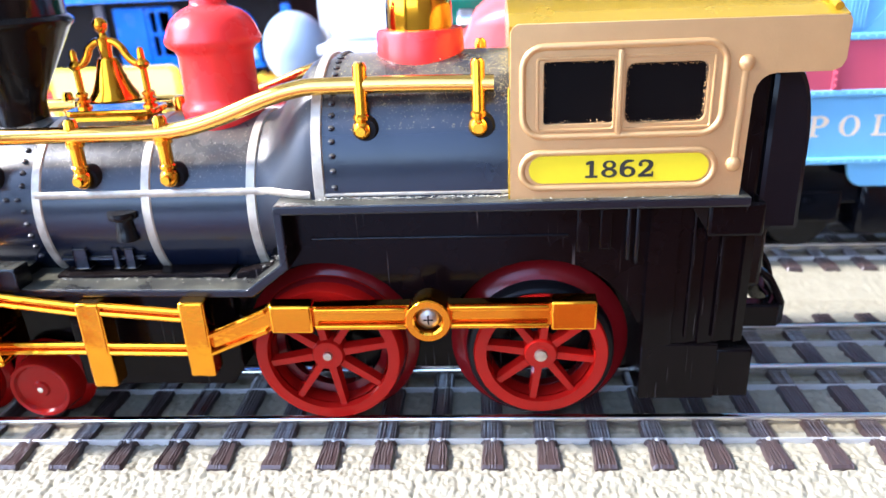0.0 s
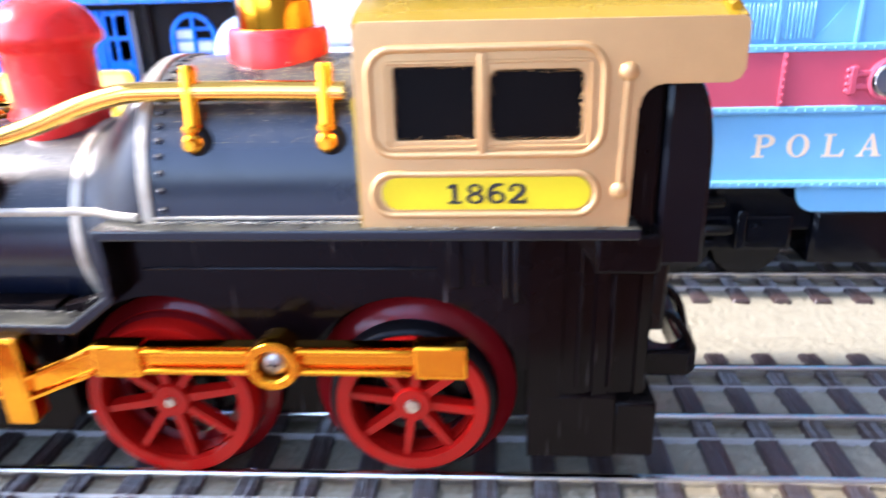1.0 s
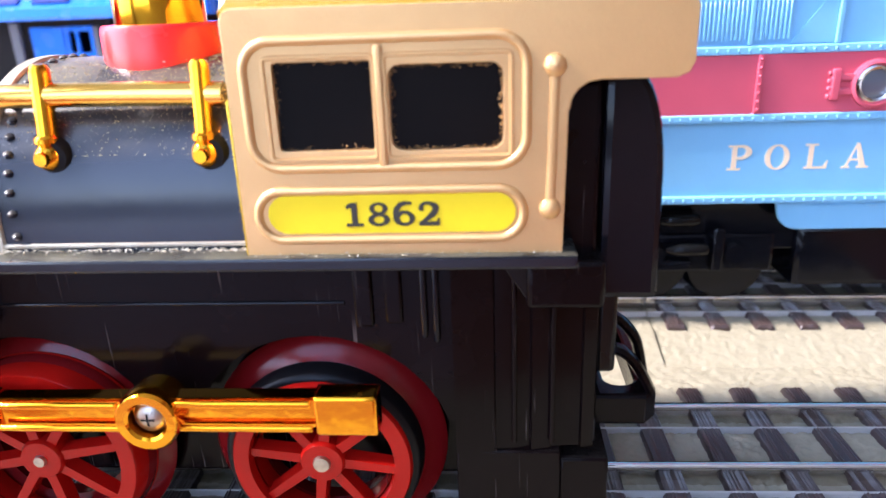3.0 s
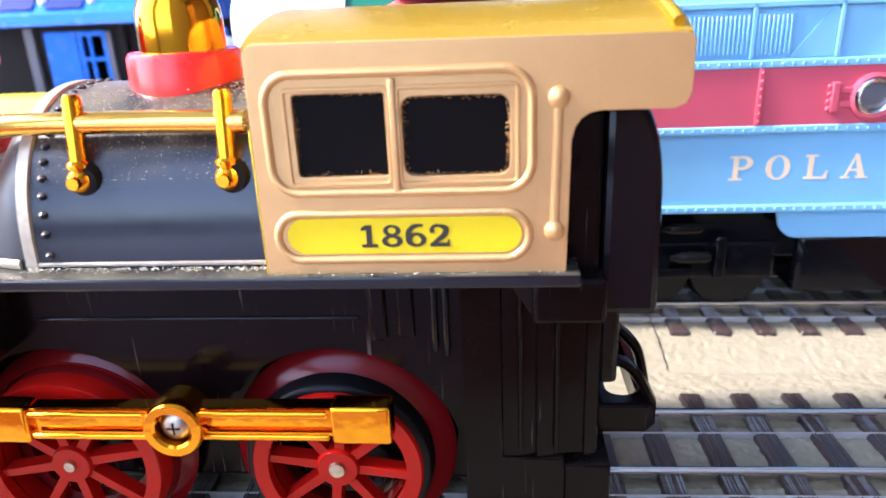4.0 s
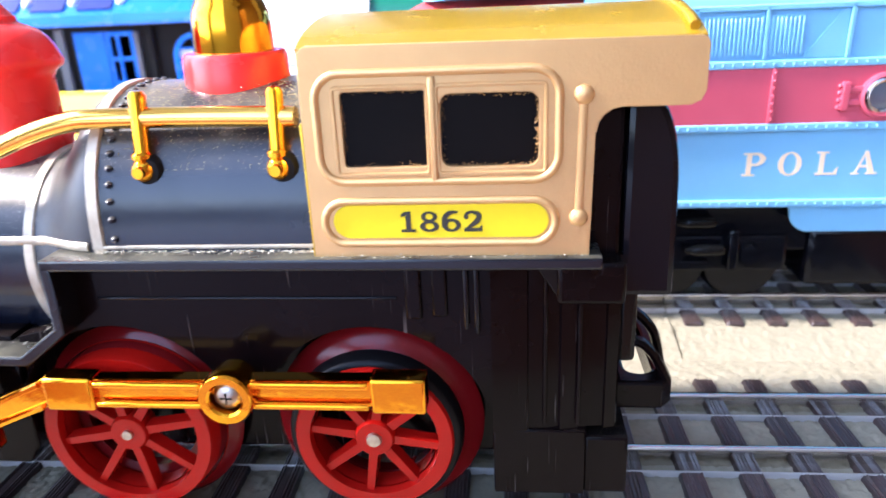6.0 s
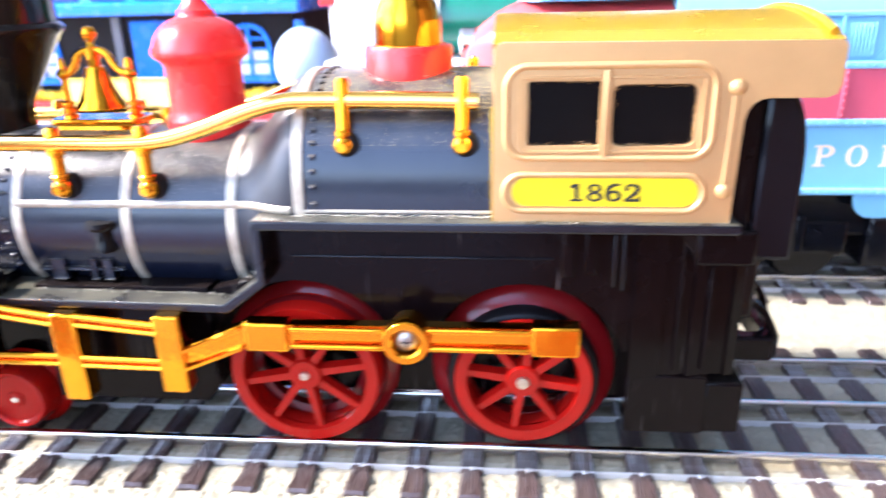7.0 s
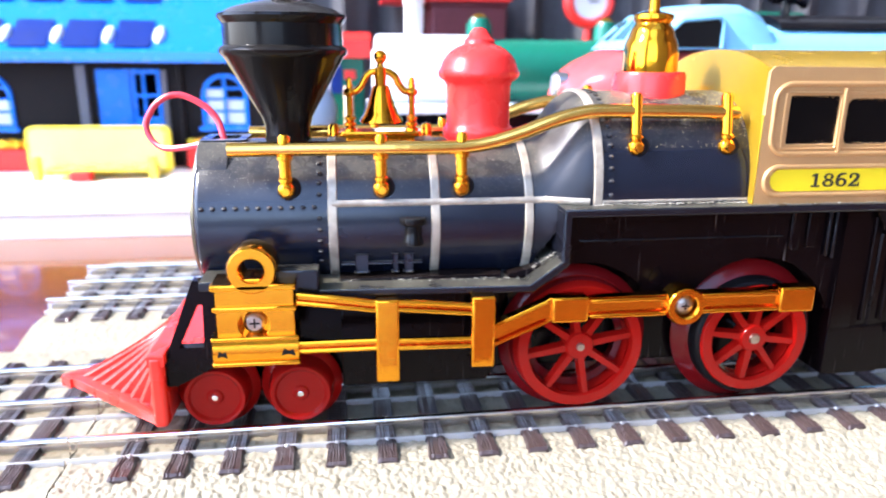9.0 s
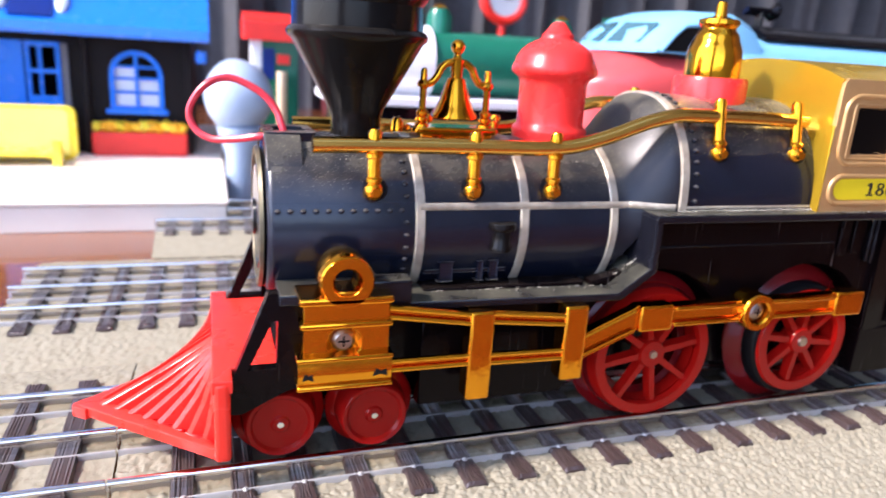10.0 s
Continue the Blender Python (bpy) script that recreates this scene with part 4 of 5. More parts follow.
    # steam cylinder
    yc = s * 24.4
    hole = [(-58.9 + 2.75 * math.cos(2 * math.pi * k / 24), 40.6 + 2.75 * math.sin(2 * math.pi * k / 24)) for k in range(24)]
    body = [(-65.2, 38.5), (-51.9, 38.2), (-51.9, 47.2), (-65.2, 47.6)]
    c = part("steam_cylinder", plate(body, [hole], yc + s * -0.6, s * 19, 'y', 0.2), GOLD, loco, "gold chrome steam cylinder")
    part("top_moulding", box(-65.9, -51.4, min(yc + s * 0.1, s * 17), max(yc + s * 0.1, s * 17), 47.0, 48.2, 0.35), GOLD, c)
    part("middle_moulding", box(-65.8, -51.4, min(yc + s * 0.1, s * 17), max(yc + s * 0.1, s * 17), 43.2, 44.2, 0.35), GOLD, c)
    low = [(s * 24.3 + s * 0.35 * math.sin(math.pi * k / 14), 33.6 + 4.8 * k / 14) for k in range(15)] + [(s * 17, 38.4), (s * 17, 33.6)]
    part("cylinder_drum", sweep(low, -66.1, -51.4), GOLD, c)
    for z0, z1 in ((33.2, 34.1), (37.9, 38.8)):
        part("drum_rim", box(-66.3, -51.2, min(s * 25.0, s * 17), max(s * 25.0, s * 17), z0, z1, 0.35, seg=3), GOLD, c)
    for u, w in ((-65.4, 1.7), (-54.4, 2.4)):
        chip = [(u, 35.0), (u + w * 0.5, 35.3), (u + w, 34.9), (u + w * 0.9, 36.1), (u + w * 0.55, 35.8), (u + w * 0.2, 36.3)]
        part("worn_spot", plate(chip, [], s * 24.75, s * 24.3, 'y'), DARK, c, "bare black patch in the chrome")
    part("cylinder_core", box(-64, -53, min(s * 21.5, s * 15), max(s * 21.5, s * 15), 35, 46.5, 0.2), GOLD, c)
    part("cylinder_screw", lathe([(0, s * 23.2), (1.3, s * 23.2), (1.9, s * 22.7), (2.0, s * 21)], (-58.9, 0, 40.6), 'y', 20), SCREW, c, "tarnished cross-head screw")
    part("screw_slot", plate([(-58.9 + a, 40.6 + b) for a, b in ((-.17, -.9), (.17, -.9), (.17, -.17), (.9, -.17), (.9, .17), (.17, .17), (.17, .9), (-.17, .9), (-.17, .17), (-.9, .17), (-.9, -.17), (-.17, -.17))], [], s * 23.22, s * 23.0, 'y'), DARK, c)
    # ring on top
    d0, d1 = yc + s * 0.1, s * 18.6
    prof = [(2.0, d1), (2.0, d0 - s * 0.4), (2.3, d0), (3.9, d0), (4.2, d0 - s * 0.4), (4.2, d1), (2.0, d1)]
    part("cylinder_ring", lathe(prof, (-58.7, 0, 50.6), 'y', 36), GOLD, c)
    part("ring_foot", box(-62.2, -55.2, min(d0 - s * .3, d1), max(d0 - s * .3, d1), 47.9, 49.2, 0.3), GOLD, c)


def front_end():
    # leading truck frame: raked strut with a window
    for s in (-1, 1):
        outer = [(-76.9, 27.2), (-76.7, 30.4), (-70.0, 47.3), (-64.0, 47.3), (-64.0, 31.5), (-67.6, 30.3), (-74.2, 27.0)]
        hole = [(-73.2, 34.6), (-69.3, 42.8), (-68.5, 42.8), (-68.8, 34.6)]
        part("front_strut", plate(outer, [hole], s * 18.6, s * 16.4, 'y'), BLACK_UNDER, loco, "black raked front strut")
        part("strut_shelf", box(-74, -66, min(s * 16.4, s * 8), max(s * 16.4, s * 8), 30.4, 32.2, 0.3), BLACK_UNDER, loco)
    part("front_beam", box(-67.5, -62, -18.0, 18.0, 33, 47, 0.5), BLACK_UNDER, loco)
    part("truck_bolster", box(-72, -46, -8, 8, 22.5, 34, 0.6), BLACK_UNDER, loco)
    # cowcatcher
    deck = plate([(-78.6, -20.6), (-75.6, -20.6), (-75.6, -16.2), (-68.2, -16.2), (-68.2, 16.2), (-75.6, 16.2), (-75.6, 20.6), (-78.6, 20.6)], [], 31.8, 34.2, 'z', 0.3)
    c = part("cowcatcher", deck, RED_PLOW, loco, "bright red plastic cowcatcher with fanned ribs")
    for s in (-1, 1):
        part("end_post", box(-78.5, -75.9, min(s * 20.8, s * 18.4), max(s * 20.8, s * 18.4), 19.8, 33.8, 0.8, seg=3), RED_PLOW, c)
        part("backing", plate([(0, 20), (s * 19, 20), (s * 19, 33), (0, 33)], [], -77.4, -76.0, 'x'), RED_PLOW, c)
        # foot rail from the tip to the corner
        bm = bmesh.new()
        tip, cor = Vector((-101.5, 0, 20.1)), Vector((-77.9, s * 20.5, 20.1))
        inn = Vector((3.2, 0, 0))
        vs = [bm.verts.new(p + Vector((0, 0, h))) for h in (0, 2.0) for p in (tip, cor, cor + inn * 0.4, tip + inn * 1.6)]
        for f in ((3, 2, 1, 0), (4, 5, 6, 7), (0, 1, 5, 4), (2, 3, 7, 6), (1, 2, 6, 5), (3, 0, 4, 7)):
            bm.faces.new([vs[i] for i in f])
        bevelled(bm, bm.edges[:], 0.3, 2)
        part("foot_rail", bm, RED_PLOW, c)
        part("floor_web", plate([(-99.5, s * 0.1), (-77.5, s * 19.5), (-77.5, s * 0.1)], [], 20.0, 20.6, 'z'), RED_PLOW, c)
        # hollow skin behind the ribs
        bm = bmesh.new()
        rows = []
        for i in range(9):
            u = i / 8 * 0.9
            a, b = Vector((-78.2, s * (0.2 + 19.6 * u), 33.4)), tip.lerp(cor, 0.03 + 0.95 * u) + Vector((2.8, 0, 1.4))
            line = [a.lerp(b, j / 8) + Vector((1.0 + 2.6 * (1 - u * u) * math.sin(math.pi * j / 8), 0, -0.5 - 1.8 * (1 - u * u) * math.sin(math.pi * j / 8))) for j in range(9)]
            rows.append([bm.verts.new(p) for p in line] + [bm.verts.new(p + Vector((0.6, 0, -0.5))) for p in line[::-1]])
        for p, q in zip(rows, rows[1:]):
            for k in range(18):
                bm.faces.new((p[k], p[(k + 1) % 18], q[(k + 1) % 18], q[k]))
        bm.faces.new(rows[0])
        bm.faces.new(rows[-1][::-1])
        part("skin", bm, RED_PLOW, c)
        # ribs fan from the deck's front edge down to the foot rail
        n = 9
        for k in range(n):
            u = (k + 0.35) / n
            top = Vector((-78.3, s * (0.6 + 19.2 * u), 33.6))
            bot = tip.lerp(cor, 0.02 + 0.95 * u) + Vector((2.6, 0, 1.9))
            mid = Vector((-78.0, s * (0.6 + 19.2 * u), 21.5))
            side = Vector((0.35, s * 0.55, 0))
            bm = bmesh.new()
            belly = top.lerp(bot, 0.5) + Vector((0.4, 0, -0.3))
            a = [bm.verts.new(p - side * e) for p, e in ((top, 1.0), (belly, 0.95), (bot, 0.9), (mid, 1.0))]
            b = [bm.verts.new(p + side * e) for p, e in ((top, 1.0), (belly, 0.95), (bot, 0.9), (mid, 1.0))]
            bm.faces.new(a)
            bm.faces.new(b[::-1])
            for i in range(4):
                j = (i + 1) % 4
                bm.faces.new((a[i], b[i], b[j], a[j]))
            bevelled(bm, bm.edges[:], 0.18, 1)
            part("rib", bm, RED_PLOW, c)
    part("nose", plate([(-101.9, -0.5), (-99.6, -2.3), (-97, 0), (-99.6, 2.3), (-101.9, 0.5)], [], 19.75, 21.9, 'z', 0.3), RED_PLOW, c)


def crumbs(name, spots, size, seed, parent, label):
    """Tiny bits of lint and grit strewn along lines; spots are (start, end, count, spread)."""
    rnd = random.Random(seed)
    bm = bmesh.new()
    for p, q, count, spread in spots:
        p, q = Vector(p), Vector(q)
        for k in range(count):
            c = p.lerp(q, rnd.random()) + Vector([rnd.gauss(0, w) for w in spread])
            r = size * rnd.uniform(0.4, 1.3)
            d = [Vector((rnd.uniform(-1, 1), rnd.uniform(-1, 1), rnd.uniform(-0.2, 0.9))) * r for _ in range(4)]
            vs = [bm.verts.new(c + e) for e in d]
            for f in ((0, 1, 2), (0, 2, 3), (0, 3, 1), (1, 3, 2)):
                bm.faces.new([vs[i] for i in f])
    ob = part(name, bm, LINT, parent, label)
    tagged(ob, kind="stuff")


LINT = material("pale_lint", (0.62, 0.57, 0.46), 0.9)
boiler()
firebox()
for side in (-1, 1):
    handrail(side)
stack()
domes()
bell()
cab()
numerals()
boards()
for side in (-1, 1):
    driver(2.5, side, 12.7, False, 10)
    driver(39.1, side, 11.3, True, -8)
    pony(-68.0, side)
    pony(-52.1, side)
    gear(side)
front_end()


def grit(name, x0, x1, seed, count, size, parent, label):
    """Olive-gold dust lying on the crown of the firebox, thicker towards the cab."""
    rnd = random.Random(seed)
    bm = bmesh.new()
    for k in range(count):
        x = x1 - (x1 - x0) * rnd.random() ** 1.5
        a = radians(min(150, max(28, rnd.gauss(66, 20))))
        c = Vector((x, -math.copysign(abs(math.cos(a)) ** 0.87, math.cos(a)) * FR, FC + math.sin(a) ** 0.87 * FH))
        r = size * rnd.uniform(0.4, 1.4)
        vs = [bm.verts.new(c + Vector((rnd.uniform(-1, 1), rnd.uniform(-1, 1), rnd.uniform(-0.3, 0.8))) * r) for _ in range(4)]
        for f in ((0, 1, 2), (0, 2, 3), (0, 3, 1), (1, 3, 2)):
            bm.faces.new([vs[i] for i in f])
    tagged(part(name, bm, GRIT, parent, label), kind="stuff")


GRIT = material("olive_gold_dust", (0.55, 0.46, 0.22), 0.8)
grit("dust_grit", 6, 34, 9, 2600, 0.14, loco, "olive-gold dust grains on the firebox crown")
crumbs("lint", [((3, -18.3, 59.5), (34, -18.3, 59.5), 340, (0.3, 0.45, 0.08)), ((34, -20.0, 59.45), (68, -20.0, 59.45), 90, (0.3, 0.25, 0.05)),
                ((-44, -16.5, 45.7), (-9, -16.5, 45.3), 70, (0.4, 1.2, 0.05)), ((-8, -15.6, 46.5), (-3, -15.6, 49.8), 24, (0.6, 1.0, 0.4)),
                ((33.6, -16.6, 61), (33.6, -14.0, 72), 60, (0.25, 0.35, 0.3)), ((8, -4, 79.2), (33, -4, 79.2), 60, (0.5, 4, 0.1)), ((-66, -4.5, 69.6), (-8, -4.5, 69.6), 160, (0.5, 1.6, 0.1)), ((-60, -9.5, 66.9), (-8, -9.5, 66.9), 90, (0.5, 0.8, 0.1))], 0.16, 4, loco, "pale lint and dust crumbs")


def spray(name, outline, count, seed, parent, label):
    """Tan paint grains blown over the edge of a dark window."""
    rnd = random.Random(seed)
    bm = bmesh.new()
    n = len(outline)
    lens = [math.dist(outline[i], outline[(i + 1) % n]) for i in range(n)]
    cx, cz = sum(u for u, v in outline) / n, sum(v for u, v in outline) / n
    for k in range(count):
        i = rnd.choices(range(n), lens)[0]
        w, inward = rnd.random(), abs(rnd.gauss(0, 0.035))
        u = outline[i][0] * (1 - w) + outline[(i + 1) % n][0] * w
        v = outline[i][1] * (1 - w) + outline[(i + 1) % n][1] * w
        u, v = u + (cx - u) * inward, v + (cz - v) * inward * 1.3
        r = rnd.uniform(0.03, 0.1)
        vs = [bm.verts.new((u + a * r, -18.98 + b * 0.04, v + c * r)) for a, b, c in ((-1, 0, -.6), (1, 0, -.7), (0.2, 0, 1), (0, -1, 0))]
        for f in ((0, 1, 3), (1, 2, 3), (2, 0, 3), (0, 2, 1)):
            bm.faces.new([vs[j] for j in f])
    tagged(part(name, bm, TAN, parent, label), kind="stuff")


spray("paint_spray", rounded(39.0, 49.0, 70.6, 79.5, 0.5, 3), 150, 31, loco, "tan paint grains along the window edge")
spray("paint_spray", rounded(50.6, 61.9, 70.5, 79.0, 1.2, 3), 330, 32, loco, "tan paint grains along the window edge")


def fibres(name, lines, seed, parent, label):
    """Short bent threads of fluff; lines are (start, end, count)."""
    rnd = random.Random(seed)
    bm = None
    for p, q, count in lines:
        p, q = Vector(p), Vector(q)
        for k in range(count):
            c = p.lerp(q, rnd.random())
            d = Vector((rnd.uniform(-1, 1), rnd.uniform(-0.5, 0.5), rnd.uniform(-0.1, 0.6))) * rnd.uniform(0.5, 1.1)
            e = Vector((rnd.uniform(-0.4, 0.4), rnd.uniform(-0.3, 0.3), rnd.uniform(0.1, 0.5)))
            bm = tube([c - d * 0.5, c + e * 0.4, c + d * 0.5], 0.04, 3, bm)
    tagged(part(name, bm, LINT, parent, label), kind="stuff")


fibres("fluff", [((4, -18.2, 59.6), (34, -18.2, 59.6), 60), ((33.6, -16.8, 61), (33.6, -13.5, 74), 30), ((-8, -16, 46.6), (-3, -16, 50.0), 16), ((12, -10.5, 74.5), (33, -10.5, 74.5), 26), ((-44, -16.8, 45.8), (-10, -16.8, 45.4), 24)],
       12, loco, "pale threads of fluff caught along the edges")


# ---- tracks ----
def lumps(px, py, cell, seed):
    """Height of a bed of small rounded stones at the points px, py (millimetres)."""
    rng = np.random.default_rng(seed)
    tab = rng.random((64, 64, 3))
    gx, gy = np.floor(px / cell).astype(int), np.floor(py / cell).astype(int)
    best = np.full(px.shape, 9.0)
    tall = np.zeros(px.shape)
    for dx in (-1, 0, 1):
        for dy in (-1, 0, 1):
            t = tab[(gx + dx) % 64, (gy + dy) % 64]
            d = np.hypot(px - (gx + dx + t[..., 0]) * cell, py - (gy + dy + t[..., 1]) * cell) / cell
            near = d < best
            best = np.where(near, d, best)
            tall = np.where(near, t[..., 2], tall)
    return np.sqrt(np.clip(1 - (best / 0.85) ** 2, 0, 1)) * (0.45 + 0.55 * tall)


def bed_height(y):
    a = np.abs(y)
    return np.interp(a, [0, 27.5, 30, 42.5, 43], [13.0, 13.0, 12.6, TABLE + 0.5, TABLE])


def bed(x0, x1, ya, yb, yc, step, seed, tall=0.72):
    nx, ny = int((x1 - x0) / step) + 1, int((yb - ya) / step) + 1
    X, Y = np.meshgrid(np.linspace(x0, x1, nx), np.linspace(ya, yb, ny), indexing='ij')
    Z = bed_height(Y) + tall * lumps(X + 500, Y + 500, 0.98, seed) + 0.22 * lumps(X + 300, Y + 700, 0.6, seed + 1)
    co = np.stack([X, Y + yc, Z], -1).reshape(-1, 3)
    i = np.arange(nx * ny).reshape(nx, ny)
    f = np.stack([i[:-1, :-1], i[1:, :-1], i[1:, 1:], i[:-1, 1:]], -1).reshape(-1, 4)
    return co, f


def mesh_from(name, co, faces, mat, at):
    me = bpy.data.meshes.new(name)
    me.from_pydata(((co - np.array(at)) * MM).tolist(), [], faces.tolist())
    me.shade_smooth()
    me.materials.append(mat)
    return me


def tie_mesh(seed):
    """A moulded tie: grooved like wood, its ends narrowing towards the rail's foot."""
    rnd = random.Random(seed)
    cols, rows = 15, (-26.5, -26.1, -25.0, -23.9, -22.8, -21.7, -20.6, -20.1, -19.7, -14.0, -6.0, 6.0, 14.0, 19.7, 20.1, 20.6, 22.5, 24.5, 26.1, 26.5)
    high = [rnd.uniform(0.06, 0.26) if k % 2 else 0.0 for k in range(cols)]
    drift = [rnd.uniform(-0.14, 0.14) for k in range(cols)]
    bm = bmesh.new()
    grid = []
    for y in rows:
        a = abs(y)
        half = 2.0 if a < 20 else 1.6 + 0.4 * min(1, (a - 20.0) / 5.0)
        line = []
        for k in range(cols):
            u = -1 + 2 * k / (cols - 1)
            z = 0.62 + high[k] * rnd.uniform(0.5, 1.2) - 0.5 * abs(u) ** 12 - (0.5 if a > 26.3 else 0)
            line.append(bm.verts.new((u * half + (drift[k] * math.sin(y * 1.1 + k * 2.3) + rnd.uniform(-0.06, 0.06) if 0 < k < cols - 1 else 0), y, 13.8 + z)))
        grid.append([bm.verts.new((-half - 0.1, y, 12.3))] + line + [bm.verts.new((half + 0.1, y, 12.3))])
    for p, q in zip(grid, grid[1:]):
        for k in range(cols + 1):
            bm.faces.new((p[k], p[k + 1], q[k + 1], q[k]))
    bm.faces.new(grid[0])
    bm.faces.new(grid[-1][::-1])
    return finish(bm, "tie", TIE, Vector((0, 0, 0)), 30)


TIES = [tie_mesh(k) for k in range(5)]
SPIKE = finish(lathe([(0.5, 13.6), (0.5, 14.6), (0.3, 14.85), (0, 14.9)], (0, 0, 0), 'z', 10), "spike", RAILFOOT, Vector((0, 0, 0)))


def rail_profile(yc):
    half = [(0.35, 17.3), (0.55, 17.24), (0.68, 17.05), (0.70, 16.6), (0.55, 16.3), (0.3, 16.1), (0.3, 13.4)]
    return [(yc + a, b) for a, b in half] + [(yc - a, b) for a, b in half[::-1]]


def track(x0, x1, yc, label, first, tie_lo, tie_hi, fine, seed, gap=2.5, turn=0.0):
    t = thing("track_section", (x0 + x1) / 2, yc, TABLE, label, "model track", "toy train track", "structure")
    o = origin(t)
    if fine:
        for ya, yb, st in ((-43, -22, 0.24), (-22, 20, 0.42), (20, 43, 0.6)):
            co, f = bed(x0, x1, ya, yb, yc, st, seed)
            me = mesh_from("roadbed", co, f, SAND, o)
            ob = new("roadbed", me)
            ob.parent = t
            tagged(ob, "cream gravel-textured plastic roadbed", kind="stuff")
    else:
        co, f = bed(x0, x1, -43, 43, yc, 0.5 if yc < 100 else 0.9, seed, 0.5)
        ob = new("roadbed", mesh_from("roadbed", co, f, SAND, o))
        ob.parent = t
        tagged(ob, "cream gravel-textured plastic roadbed", kind="stuff")
    part("roadbed_core", sweep([(yc - 42, TABLE), (yc - 27, 12.4), (yc + 27, 12.4), (yc + 42, TABLE)], x0 + gap, x1 - gap), SAND, t)
    for dy in (-16.3, 0, 16.3):
        part("rail", sweep(rail_profile(yc + dy), x0 - 0.2, x1 - 0.15), RAIL, t, "worn bright steel rail")
        for sd in (-1, 1):
            y = yc + dy + sd * 2.1
            part("rail_foot", sweep([(y + sd * 0.72, 13.4), (y + sd * 0.72, 14.45), (y + sd * 0.8, 14.62), (y + sd * 0.92, 14.66), (y + sd * 1.04, 14.6), (y + sd * 1.12, 14.4), (y + sd * 1.12, 13.4)], x0 - 0.1, x1 - 0.1), RAILFOOT, t)
    k = 0
    x = first
    while x < tie_hi:
        if x > tie_lo:
            piece("tie", TIES[k % 5], t, x, yc, 0)
            if fine:
                piece("spike", SPIKE, t, x + 0.2, yc - 19.5, 0)
                piece("spike", SPIKE, t, x - 0.3, yc + 19.6, 0)
        x += 9.52
        k += 1
    if turn:
        t.rotation_euler = (0, 0, radians(turn))
        t.location = Vector(((x0 + x1) / 2, yc - 0.2 + (x0 + x1) / 2 * math.tan(radians(turn)), TABLE)) * MM
    return t


JOINT = -94.6


def shoulder():
    """Gravel-textured plastic that carries on in front of the track."""
    X, Y = np.meshgrid(np.linspace(-330, 330, 601), np.linspace(-67, -38.5, 28), indexing='ij')
    Z = TABLE + 0.35 + 0.7 * lumps(X + 500, Y + 500, 1.6, 21)
    i = np.arange(X.size).reshape(X.shape)
    f = np.stack([i[:-1, :-1], i[1:, :-1], i[1:, 1:], i[:-1, 1:]], -1).reshape(-1, 4)
    ob = new("roadbed_shoulder", mesh_from("roadbed_shoulder", np.stack([X, Y, Z], -1).reshape(-1, 3), f, SAND, (0, -55, TABLE)))
    ob.location = Vector((0, -55, TABLE)) * MM
    tagged(ob, "cream gravel-textured plastic beside the track", "roadbed", kind="structure")


shoulder()
track(JOINT, 158, 0, "cream gravel track section with dark brown ties and three rails", 1.8 - 10 * 9.52, JOINT + 2, 158, True, 3, turn=0.75)
track(-330, JOINT - 0.35, 0, "cream gravel track section joining at a visible gap", 1.8 - 35 * 9.52, -330, JOINT - 2, False, 5, turn=0.75)
track(-130, 95.8, 79.5, "cream gravel track section whose open end shows three rails", -122.9, -130, 93, False, 8, 0.0)
track(96.2, 330, 79.5, "cream gravel track section under the diesel engine", 101, 98, 330, False, 9, 0.0)
track(-98, 330, 168, "cream gravel track section under the green engine", -93, -98, 120, False, 12)


